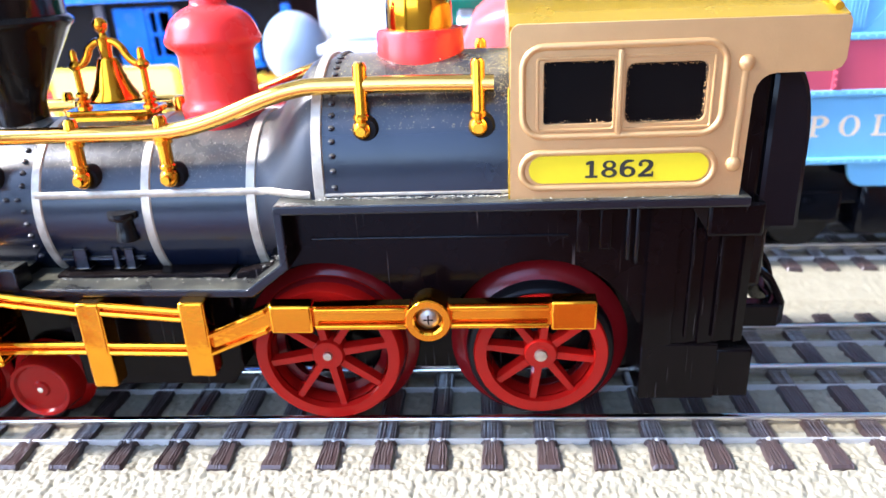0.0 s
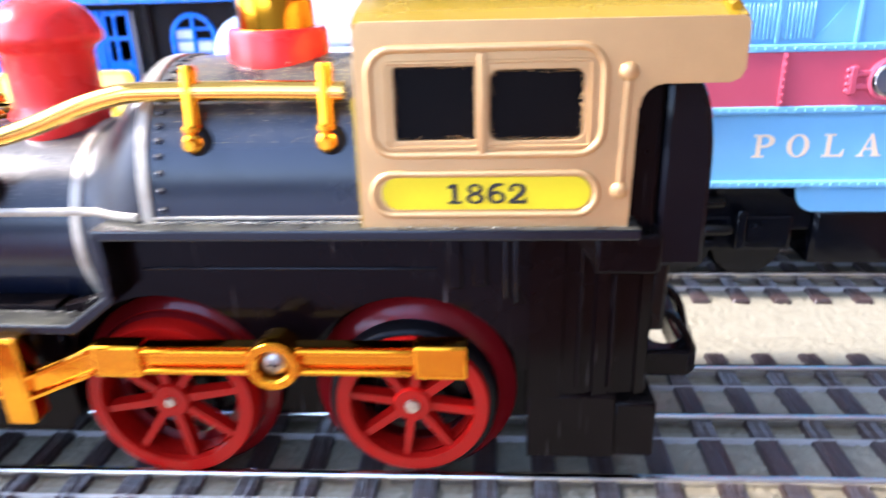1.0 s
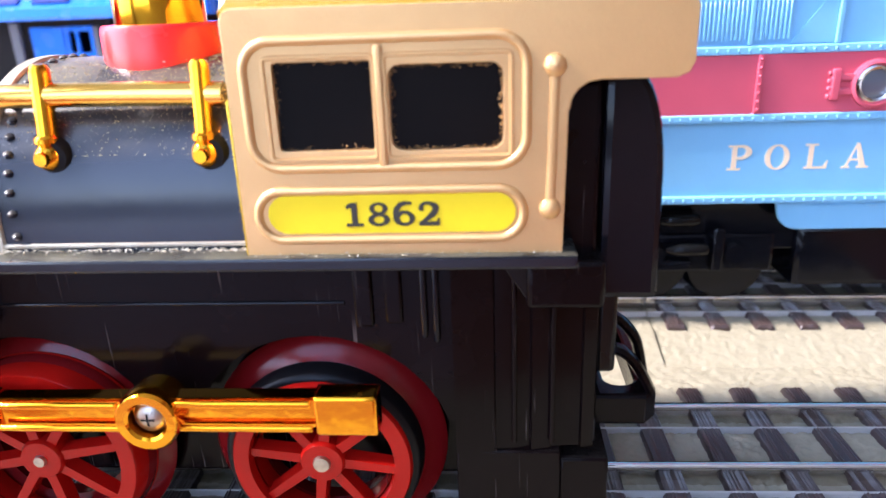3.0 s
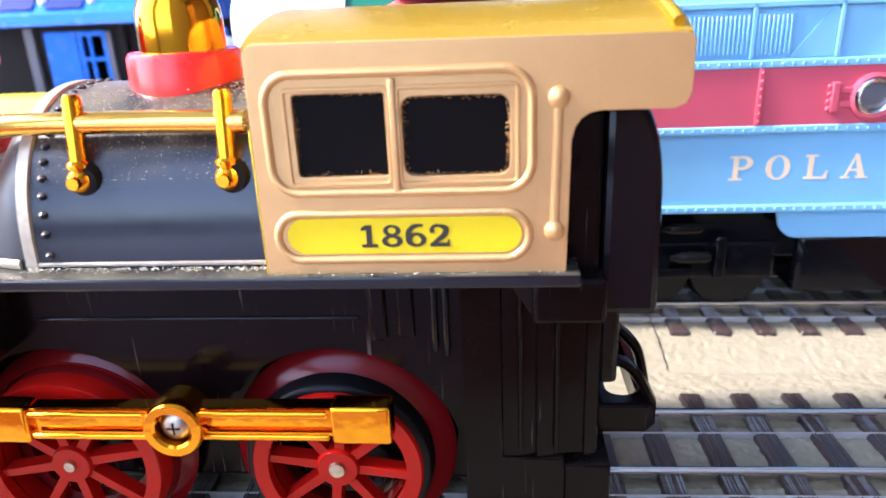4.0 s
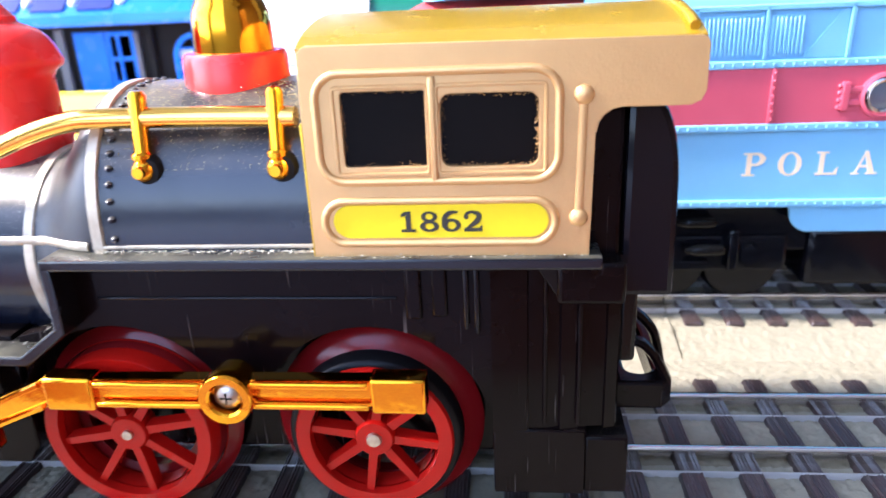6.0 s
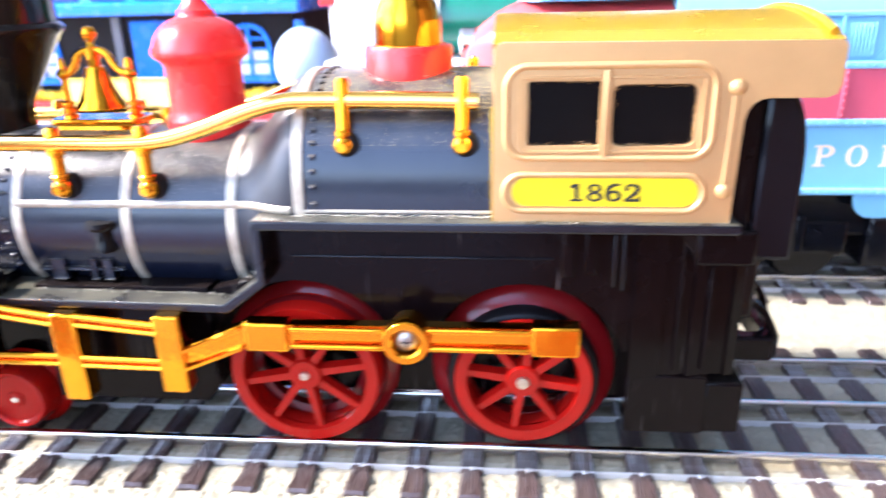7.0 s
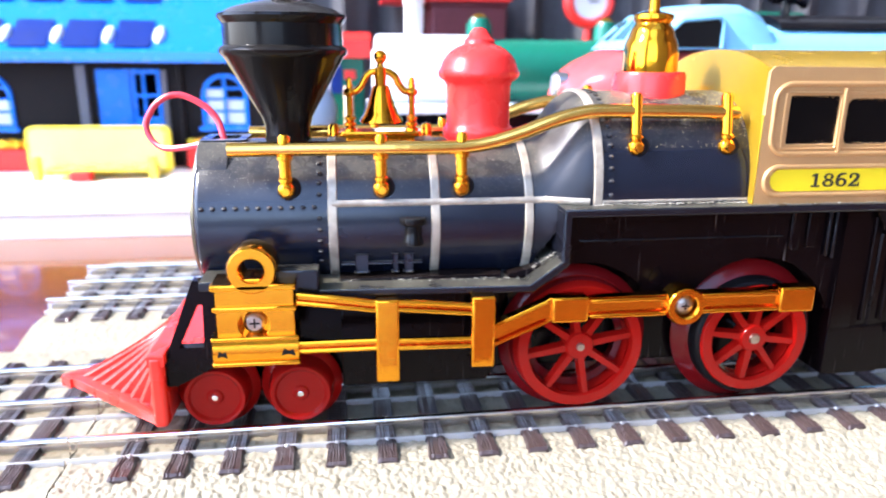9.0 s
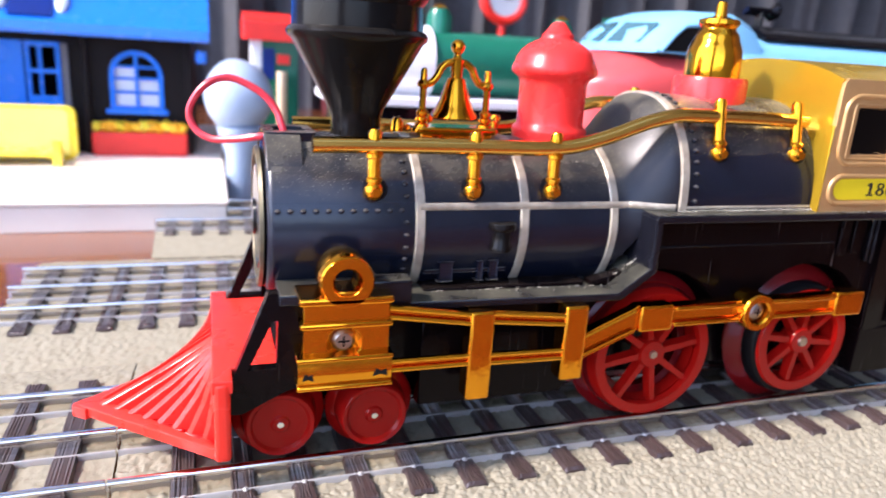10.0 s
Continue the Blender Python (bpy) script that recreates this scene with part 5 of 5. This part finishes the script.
# ---- the streamlined diesel on the second track ----
def diesel():
    yc = 79.5
    d = thing("toy_diesel_locomotive", 130, yc, 17, "light blue and rose red streamlined toy diesel locomotive with cream lettering", "locomotive")
    H = 26.2

    def ring(x, half, roof, floor, sq):
        """One cross-section: flat flanks, rounded shoulders."""
        out = [(half, floor), (half, min(roof - 2, 78))]
        for k in range(1, 12):
            a = math.pi / 2 * k / 12
            z0 = min(roof - 2, 78)
            out.append((half * (math.cos(a) ** sq), z0 + (roof - z0) * math.sin(a) ** sq))
        out.append((0, roof))
        return [(x, yc - y, z) for y, z in out] + [(x, yc + y, z) for y, z in out[-2::-1]]

    def skin(rings):
        bm = bmesh.new()
        vv = [[bm.verts.new(p) for p in r] for r in rings]
        for a, b in zip(vv, vv[1:]):
            for k in range(len(a) - 1):
                bm.faces.new((a[k], a[k + 1], b[k + 1], b[k]))
        bm.faces.new(vv[0])
        bm.faces.new(vv[-1])
        return bm
    body = part("body", skin([ring(x, H, 96, 43, 0.62) for x in (74, 120, 200, 320)]), CARBLUE, d, "light blue body with louvres")
    # nose in coral red, swelling from a blunt tip
    tips = []
    for k in range(11):
        s = k / 10
        x = 22 + 52 * s
        e = math.sqrt(1 - (1 - min(1, s * 1.6)) ** 2) if s < 0.625 else 1
        tips.append(ring(x, 9 + (H - 9) * e, 70 + 19.5 * min(1, e * 1.05), 43 - 4 * (1 - e), 0.8))
    nose = part("nose", skin(tips), CARNOSE, d, "coral red rounded nose")
    part("headlamp", lathe([(0, -2.2), (3.4, -2.2), (4.2, -1.4), (4.2, 2)], (24.5, yc, 77), 'x', 20), STEEL, nose, "bright headlamp")
    # blue cab top with a raked windscreen
    prof = [(38, 88), (44, 94.5), (50, 98.8), (57, 100.8), (70, 101.2), (77, 98.5), (80, 94), (81, 88)]
    bm = bmesh.new()
    lv = []
    for f, drop in ((-0.92, 3.2), (-0.8, 0.9), (-0.5, 0.2), (0, 0), (0.5, 0.2), (0.8, 0.9), (0.92, 3.2)):
        lv.append([bm.verts.new((x + abs(f) ** 3 * 6 * (1 if x < 60 else 0), yc + H * f, z - drop * (1 if z > 90 else 0))) for x, z in prof])
    for a, b in zip(lv, lv[1:]):
        for k in range(len(prof) - 1):
            bm.faces.new((a[k], a[k + 1], b[k + 1], b[k]))
    bm.faces.new(lv[0])
    bm.faces.new(lv[-1])
    c = part("cab_top", bm, CARBLUE, d, "light blue cab top", 50)
    for s in (-1, 1):
        bm = bmesh.new()
        ys = (yc + s * 2, yc + s * 17)
        vs = [bm.verts.new(p) for p in ((39.9, ys[0], 90.7), (46.2, ys[0], 96.9), (48.2, ys[1], 96.6), (42.2, ys[1], 90.7))]
        bm.faces.new(vs)
        part("windscreen", bm, TEAL, c, "teal tinted windscreen pane")
        y = yc + s * 24.3
        part("side_window", plate([(45.5, 88.6), (49.2, 92.6), (52.4, 95.2), (62.5, 96.2), (63.6, 95.2), (63.6, 88.6)], [], y - 0.25, y + 0.25, 'y', 0.1), DARK, c)
        part("window_surround", tube([(44.8, y + s * 0.2, 88.4), (48.8, y + s * 0.2, 93.1), (52.2, y + s * 0.2, 95.9), (62.9, y + s * 0.2, 96.9), (64.4, y + s * 0.2, 95.6), (64.4, y + s * 0.2, 88.4)], 0.7, 8), CARBLUE, c)
    a = [(yc + H * math.cos(t) * 0.8, 94 + 5 * math.sin(t)) for t in [math.pi * k / 12 for k in range(13)]]
    part("roof_deck", sweep(a, 84, 320), CARDARK, d, "dark grey roof deck")
    for x, y, in ((92, yc - 8), (101, yc + 4)):
        bm = tube([(x - 6, y, 103.5), (x + 4, y, 103.5)], 1.0, 8)
        lathe([(0.8, 0), (2.4, 2.2), (2.4, 2.6), (0, 2.6)], (x + 3, y, 103.5), 'x', 14, bm)
        tube([(x, y, 98), (x, y, 103.5)], 0.8, 8, bm)
        part("horn", bm, CARDARK, d)
    for s in (-1,):
        y = yc + s * H
        yy = (min(y, y + s * 0.5), max(y, y + s * 0.5))
        # colour bands on the flank, a hair proud of it
        red = part("red_band", box(74, 320, yy[0], yy[1] - 0.02, 60.6, 72.6, 0.05), CARRED, d, "rose red band")
        for z, x0 in ((73.1, 74), (60.1, 74), (43.4, 74)):
            part("moulding", box(x0, 320, y + s * 0.9, y + s * -0.1, z - 0.8, z + 0.8, 0.3) if s > 0 else box(x0, 320, y - 0.9, y + 0.1, z - 0.8, z + 0.8, 0.3), CARBLUE, d)
        rv = finish(ball(0.32, 6), "rivet", CARBLUE, Vector((0, 0, 0)))
        for z in (73.1, 60.1, 43.4):
            for k in range(46):
                piece("rivet", rv, body, 84 + k * 2.0, y - 0.9, z)
        rr = finish(ball(0.36, 6), "rivet", CARRED, Vector((0, 0, 0)))
        for x in (112.5, 158):
            part("seam", box(x - 0.55, x + 0.55, y - 0.9, y, 61, 72.3, 0.2), CARRED, red)
            for k in range(7):
                piece("rivet", rr, red, x, y - 0.95, 61.8 + k * 1.6)
        # louvred panels above the red band, framed
        for x0, x1 in ((86, 95.5), (96.5, 109.5), (110.5, 117.5)):
            n = int((x1 - x0) / 0.85)
            pan = part("louvre_panel", box(x0, x1, y - 0.35, y + 0.1, 74.6, 82.6, 0.1), CARBLUE, d)
            for k in range(n):
                part("louvre", box(x0 + 0.3 + k * 0.85, x0 + 0.75 + k * 0.85, y - 0.7, y - 0.3, 75.0, 82.2, 0.1, seg=1), CARBLUE, pan)
        for x in (96, 110, 126.2):
            part("upright", box(x - 0.45, x + 0.45, y - 0.8, y, 74, 84.5, 0.2), CARBLUE, d)
        part("top_moulding", box(84, 320, y - 0.8, y + 0.2, 83.6, 84.8, 0.25), CARBLUE, d)
        part("smooth_panel", plate([(117.5, 74.2), (125.6, 74.2), (125.6, 83.4), (124.5, 83.4)], [], y - 0.3, y, 'y'), CARBLUE, d)
        # portholes with a lug
        for x in (134.2, 168):
            ph = part("porthole", lathe([(3.7, 0.5), (3.7, -1.0), (4.0, -1.5), (4.6, -1.2), (4.8, 0)], (x, y, 66.2), 'y', 28), CARRED, red, "round porthole with a chrome ring")
            part("chrome_ring", lathe([(2.7, -0.5), (2.8, -1.2), (3.3, -1.5), (3.8, -1.1), (3.8, 0.2)], (x, y, 66.2), 'y', 28), STEEL, ph, "bright chrome ring")
            part("porthole_glass", lathe([(2.8, -0.5), (1.6, -0.75), (0, -0.85)], (x, y, 66.2), 'y', 24), GLASSDOME, ph, "grey convex glass")
            part("lug", box(x - 8.3, x - 6.6, y - 1.4, y, 63.2, 69.2, 0.35), CARRED, red)
            for k in range(4):
                part("lug_tooth", box(x - 8.9, x - 8.1, y - 1.2, y, 63.6 + k * 1.45, 64.4 + k * 1.45, 0.15, seg=1), CARRED, red)
            for z in (64.2, 66.9):
                part("lug_arm", box(x - 6.8, x - 3.9, y - 1.2, y, z, z + 1.3, 0.3), CARRED, red)
        # skirt panel with a curved cut for the truck
        cut = [(320, 43), (320, 36.6), (124.0, 36.6)]
        for k in range(6):
            a = radians(-90 - 80 * k / 5)
            cut.append((124.0 + 4.2 * math.cos(a) - 0.4, 40.8 + 4.2 * math.sin(a)))
        cut += [(119.0, 42.4), (113, 43)]
        part("skirt", plate(cut, [], y, y + 1.2, 'y', 0.2), CARBLUE, d)
        part("step_line", box(126, 320, y - 0.25, y, 41.6, 41.9, 0.08), CARBLUE, d)
        for ch, u0, u1 in (("P", 108.2, 113.0), ("O", 115.5, 120.4), ("L", 123.3, 128.0), ("A", 130.6, 135.9)):
            lettering(ch, u0, u1, 49.5, 54.6, y - 0.02, LETTER, d, "letter")
    # trucks and underframe
    part("underframe", box(60, 320, yc - 20, yc + 20, 30, 43, 0.5), CARDARK, d, "dark underframe")
    for x in (96, 250):
        t = part("truck_frame", box(x - 26, x + 26, yc - 21, yc - 17, 25, 34, 0.8), CARDARK, d, "black moulded truck frame")
        for dx in (-17, 0, 17):
            part("axle_box", lathe([(0, -2.4), (2.2, -2.4), (2.6, -1.6), (2.8, 0)], (x + dx, yc - 21, 30), 'y', 18), CARDARK, t)
            for s in (-1, 1):
                part("truck_wheel", lathe([(0, 0), (8.5, 0), (8.6, 3.5), (9.6, 4.2), (9.6, 5), (0, 5)], (x + dx, yc - 17.5 if s < 0 else yc + 12.5, 25.9), 'y', 28), CARDARK, t)
        for bx, bz in ((x + 2, 38.0), (x + 4.5, 31.2)):
            part("brake_cylinder", lathe([(0, -2.5), (0.5, -2.3), (1.3, 0), (1.4, 0.4), (1.4, 6), (1.0, 6.6), (0, 6.6)], (bx, yc - 23.2, bz), 'x', 16), BLACK_GLOSS, t, "glossy black brake cylinder")
        part("hanger", box(x + 12, x + 14.5, yc - 23.4, yc - 21, 26, 36, 0.5), CARDARK, t)
        part("spring", box(x - 8, x + 8, yc - 23, yc - 21, 26, 28.5, 0.5), CARDARK, t)
    part("fuel_tank", box(126, 220, yc - 21.5, yc + 21.5, 21.5, 36, 1.5), CARDARK, d)


diesel()


# ---- the green engine on the third track ----
def green_engine():
    yc = 168
    g = thing("toy_green_locomotive", 40, yc, 17, "dark green toy steam engine with a silver smokebox", "locomotive")
    zc = 79
    part("boiler", lathe([(0, 8), (13, 8), (13.4, 4), (13.4, 100), (0, 100)], (0, yc, zc), 'x', 40), GREEN, g, "green enamel boiler")
    part("smokebox", lathe([(0, -1), (8, -1), (9, 0), (14.2, 0.5), (15, 2), (15, 40), (0, 40)], (-31, yc, zc), 'x', 40), WHITEP, g, "silver white smokebox")
    part("running_board", box(-34, 160, yc - 22, yc + 22, 62.5, 66, 0.6), WHITEP, g, "pale grey running board")
    part("chassis", box(-30, 160, yc - 15, yc + 15, 28, 62, 1), CARDARK, g)
    for x, r, h in ((14, 5.5, 10), (70, 5.0, 9)):
        m = part("dome", lathe([(r + 1, 90), (r, 92), (r, 88 + h), (r * 0.7, 91 + h), (0, 92 + h)], (x, yc, 0), 'z', 28), GREEN, g)
        part("dome_trim", lathe([(r * 0.75, 90.5 + h), (r * 0.5, 92.2 + h), (0, 93.5 + h)], (x, yc, 0), 'z', 24), GOLD, m, "brass dome top")
    part("chimney", lathe([(5, 90), (4, 94), (4, 106), (5, 108), (4.2, 108), (0, 104)], (-14, yc, 0), 'z', 28), WHITEP, g)
    for x in (-18, 2, 32, 66, 100):
        r = 9 if x < 10 else 16
        part("wheel", lathe([(0, -1), (3, -1), (3.4, 0), (r - 2, 0), (r - 1, -0.8), (r, 0), (r, 5), (0, 5)], (x, yc - 19, 17.2 + r), 'y', 32), CARDARK, g, "black wheel")
    part("side_rod", box(30, 102, yc - 21.5, yc - 20, 30, 34, 0.4), STEEL, g)
    part("steam_cylinder", lathe([(0, -30), (7, -30), (7.4, -29), (7.4, -6), (7, -5), (0, -5)], (0, yc - 18, 40), 'x', 24), GREYP, g)
    part("cab", box(102, 150, yc - 21, yc + 21, 62, 104, 1.5), GREEN, g)


green_engine()


# ---- the toy station ----
def station():
    Z = 21.0
    bm = box(-420, -72.3, 163.8, 420, TABLE, Z - 1.6, 0.3)
    box(-420, -71.5, 163, 420, Z - 1.2, Z, 0.5, bm)
    box(-420, -73, 164.6, 420, Z - 1.7, Z - 1.1, 0, bm)
    solid("station_platform", bm, SLAB, "cream plastic platform slab on the polished table", "platform", kind="structure")
    st = thing("toy_station", -170, 300, Z, "toy railway station with a bright blue roof and dark brown walls", "toy building")
    Y = 284
    XL, XR = -300, -86

    def archwin(cx, w, z0, z1):
        pts = [(cx - w / 2, z0), (cx + w / 2, z0)]
        zr = z1 - w / 2
        pts += [(cx + w / 2 * math.cos(math.pi * k / 12), zr + w / 2 * math.sin(math.pi * k / 12)) for k in range(13)]
        return pts
    holes = [archwin(-113.5, 23, 45, 73), archwin(-241, 23, 45, 73), [(-183.5, Z + 0.5), (-148, Z + 0.5), (-148, 77), (-183.5, 77)]]
    w = part("wall", plate([(XL, Z), (XR, Z), (XR, 84), (XL, 84)], holes, Y, Y + 3, 'y', 0.2), STDARK, st, "dark brown moulded wall")
    part("end_wall", box(XR - 3, XR, Y + 3, Y + 120, Z, 84, 0.3), STDARK, st)
    part("end_wall", box(XL, XL + 3, Y + 3, Y + 120, Z, 84, 0.3), STDARK, st)
    part("back_wall", box(XL, XR, Y + 117, Y + 120, Z, 84, 0.3), STDARK, st)
    for cx in (-113.5, -241):
        o = archwin(cx, 26, 43.5, 74.5)
        f = part("arch_window", plate(o, [archwin(cx, 21, 46, 72)], Y - 1.6, Y + 1.0, 'y', 0.4), STBLUE, st, "blue arched window frame")
        part("window_sill", box(cx - 15, cx + 15, Y - 4, Y, 42, 44.5, 0.5), STBLUE, f)
        part("glazing_bar", box(cx - 0.9, cx + 0.9, Y - 1.2, Y + 0.6, 46, 72, 0.3), STBLUE, f)
        for z in (53, 60, 66):
            part("glazing_bar", box(cx - 10.5, cx + 10.5, Y - 1.0, Y + 0.4, z - 0.7, z + 0.7, 0.3), STBLUE, f)
        # Glare in the glass is painted: white panes where bright, black elsewhere.
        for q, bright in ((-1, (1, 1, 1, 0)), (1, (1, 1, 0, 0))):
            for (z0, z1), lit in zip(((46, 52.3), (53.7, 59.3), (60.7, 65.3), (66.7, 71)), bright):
                part("window_pane", box(cx + min(q * 0.9, q * 10.4), cx + max(q * 0.9, q * 10.4), Y + 1.2, Y + 1.8, z0, z1, 0), PANE if lit else DARKGLASS, f, "pane painted white for glare in the glass" if lit else "pane painted black where the glass is dark")
        bx = cx + 1
        fb = part("flower_box", box(bx - 23, bx + 23, Y - 9, Y - 0.2, Z, 33, 0.8), REDP, st, "red flower box full of yellow flowers")
        rnd = random.Random(int(cx))
        for k in range(12):
            b = ball(2.7 + rnd.random() * 1.0, 9, 0.85)
            for v in b.verts:
                v.co += Vector((bx - 20.5 + k * 3.72, Y - 5 + rnd.uniform(-2, 2), 35.4 + rnd.uniform(-1.0, 1.4)))
            part("flower", b, FLOWER if k % 3 else YELLOWP, fb)
    # doors
    for x0, x1 in ((-183, -165), (-164.2, -148.5)):
        dr = part("door", plate([(x0, Z + 0.6), (x1, Z + 0.6), (x1, 76.5), (x0, 76.5)], [[(x0 + 2, 50), (x0 + 5.7, 50), (x0 + 5.7, 61), (x0 + 2, 61)], [(x0 + 7.3, 50), (x1 - 2, 50), (x1 - 2, 61), (x0 + 7.3, 61)],
                  [(x0 + 2, 63), (x0 + 5.7, 63), (x0 + 5.7, 74), (x0 + 2, 74)], [(x0 + 7.3, 63), (x1 - 2, 63), (x1 - 2, 74), (x0 + 7.3, 74)]] if x0 > -165 else [], Y - 0.8, Y + 1.0, 'y', 0.25), STBLUE, st, "blue double door leaf")
        part("door_panel", box(x0 + 2.5, x1 - 2.5, Y - 1.4, Y - 0.6, 26, 44, 0.4), STBLUE, dr)
    part("door_post", box(-147.6, -144.8, Y - 2, Y, Z, 76, 0.3), STGREY, st)
    part("door_post", box(-193, -187.8, Y - 2.5, Y, Z, 79, 0.5), STGREY, st)
    part("drain_pipe", tube([(-137, Y - 2.5, Z), (-137, Y - 2.5, 82)], 1.6, 10), STDARK, st)
    # roof: fascia, slope, dormer windows
    roof = [(Y - 22, 80.5), (Y - 23, 82), (Y - 22.5, 86), (Y + 60, 150), (Y + 140, 90), (Y + 140, 80.5)]
    r = part("roof", sweep(roof, XL - 8, XR + 9), STBLUE, st, "bright blue plastic roof")
    for k, lift in [(k, lift) for lift in (3.0, 43.0) for k in range(5)]:
        x = -156.6 - k * 26.2
        # rectangular windows set in the slope
        bm = bmesh.new()
        sl = Vector((0, 82.5, 64)).normalized()
        nrm = Vector((0, -64, 82.5)).normalized()
        base = Vector((x, Y - 22.5, 86)) + nrm * 0.4 + sl * lift
        vs = [bm.verts.new(base + sl * a + Vector((b, 0, 0)) + nrm * c) for c in (0, 0.6) for a, b in ((0, -9.3), (0, 9.3), (23, 9.3), (23, -9.3))]
        for f in ((0, 1, 2, 3), (7, 6, 5, 4), (0, 4, 5, 1), (1, 5, 6, 2), (2, 6, 7, 3), (3, 7, 4, 0)):
            bm.faces.new([vs[i] for i in f])
        part("roof_window", bm, STDKBLUE, r, "dark blue roof window")
        # rounded stud between two windows; its pale colour paints the roof's glint
        own = ball(4.0, 14)
        for v in own.verts:
            u = v.co.copy()
            v.co = base + sl * (11.0 + u.y * 1.9) + Vector((13.1 + u.x * 0.8, 0, 0)) + nrm * (u.z * 0.5)
        part("roof_stud", own, STGLINT, r, "rounded roof stud, its glint put into a pale colour")
    for x in (XL - 4, XR + 5):
        part("gutter_bracket", lathe([(0, -3), (2.6, -3), (3, 0), (2.6, 3), (0, 3)], (x, Y - 8, 73), 'z', 14), STBLUE, r)
    for x in (XL + 6, XR - 2):
        part("corner_post", box(x - 2, x + 2, Y - 3, Y + 1, Z, 80, 0.4), STDARK, st)


STDKBLUE = material("dark_blue_plastic", (0.004, 0.022, 0.17), 0.40, spec=0.25)
station()


def bench():
    Z, Y = 21.0, 258
    b = thing("toy_bench", -176, Y, Z, "bright yellow plastic toy bench on the platform", "bench")
    x0, x1 = -214, -138
    part("backrest", plate(rounded(x0, x1 - 1.5, Z + 0.5, 47.5, 4, 5), [], Y, Y + 3, 'y', 0.6), YELLOWP, b)
    # Pale panel: bright glare on the yellow backrest put into its colour.
    part("back_panel", plate(rounded(x0 + 2, x1 - 5, Z + 2, 45.8, 3, 5), [], Y - 0.3, Y + 0.2, 'y', 0.1), GLARE_YELLOW, b, "pale yellow panel with the bench's glare in its colour")
    part("seat", box(x0 + 14, x1 - 8, Y - 16, Y + 1, 25, 27, 0.8), YELLOWP, b)
    for x in (x0 + 8, x1 - 10):
        part("bench_leg", box(x, x + 4, Y - 17, Y - 12, Z, 33, 0.6), YELLOWP, b)
        part("bench_leg", box(x, x + 4, Y, Y + 3, Z, 30, 0.6), YELLOWP, b)
    solid("parcel", box(-186, -176, 236, 244, Z, 26, 0.8), REDP, "small red toy parcel on the platform", "parcel")


bench()


def back_row():
    # pale rounded ornament beside the station's end
    bm = ball(16.4, 32, 1.04)
    for v in bm.verts:
        n = noise.noise(v.co * 0.07) * 1.6
        v.co = Vector((v.co.x * 0.97 - 64.3, v.co.y * 0.9 + 228, v.co.z + 57.4 + n))
    solid("pale_ornament", bm, PALEBLUE, "pale blue-grey rounded plastic ornament", "ornament")
    solid("ornament_base", lathe([(0, TABLE), (7.2, TABLE), (7.0, 30), (10.5, 40), (11, 43.5), (0, 44)], (-63.8, 228, 0), 'z', 28), PALEBLUE, "blue-grey round base under the pale ornament", "base")
    s = thing("toy_kiosk", -48, 260, TABLE, "small toy kiosk with a red roof, white edge and green wall", "toy building")
    w = part("wall", box(-52.5, -34, 251, 270, TABLE, 84, 0.5), GREEN, s)
    part("white_corner", box(-57, -52, 250.6, 270, TABLE, 84, 0.5), WHITEP, s, "white corner panel")
    part("roof", plate([(246, 83.6), (246, 92.6), (260, 97), (274, 92.6), (274, 83.6)], [], -61, -30, 'x', 0.6), REDP, s, "red roof")
    part("window", box(-51.6, -45.8, 250.2, 251.4, 65, 80, 0.3), STDKBLUE, w, "dark blue window")
    part("sign_board", box(-44.6, -38.4, 249.9, 251.2, 72.4, 77.2, 0.3), REDP, w, "small red sign board")
    part("post", tube([(-42.5, 247.5, TABLE), (-42.5, 247.5, 69)], 2.5, 10), LETTER, s, "tan round post")
    k = thing("storage_box", 80, 640, TABLE, "dark red card storage box before the curtain", "box")
    part("box_body", box(42, 119, 600, 680, TABLE, 132, 2), MAROON, k)
    part("lid", box(40, 121, 598, 682, 132, 137, 1.5), MAROON, k)
    t = thing("tray", 57, 640, 137, "white tray with a red rim lying on the storage box", "tray")
    part("tray_body", box(-6, 121, 596, 684, 139, 152, 1.5), WHITEP, t)
    part("rim", box(-8, 123, 594, 686, 137, 140.5, 1.0), REDP, t, "bright red rim")
    c = thing("toy_clock_post", 146, 420, TABLE, "red ringed clock with a white face on a post", "clock")
    part("clock_ring", lathe([(13.5, -3), (17, -4), (19.5, -2), (20, 2), (13.5, 3)], (146, 420, 126), 'y', 40), REDP, c, "red ring")
    part("clock_face", lathe([(0, -1.5), (14, -1.5), (14, 2), (0, 2)], (146, 420, 126), 'y', 40), WHITEP, c, "white dial")
    part("clock_pointer", box(145.2, 146.8, 418.0, 418.4, 126, 137, 0.1), INK, c)
    part("clock_pointer", box(146, 153, 418.0, 418.4, 125.2, 126.8, 0.1), INK, c)
    part("post", tube([(146, 421, TABLE), (146, 421, 106)], 3, 12), REDP, c)


MAROON = material("dark_red_card", (0.10, 0.012, 0.018), 0.6, second=(0.07, 0.01, 0.014))
back_row()
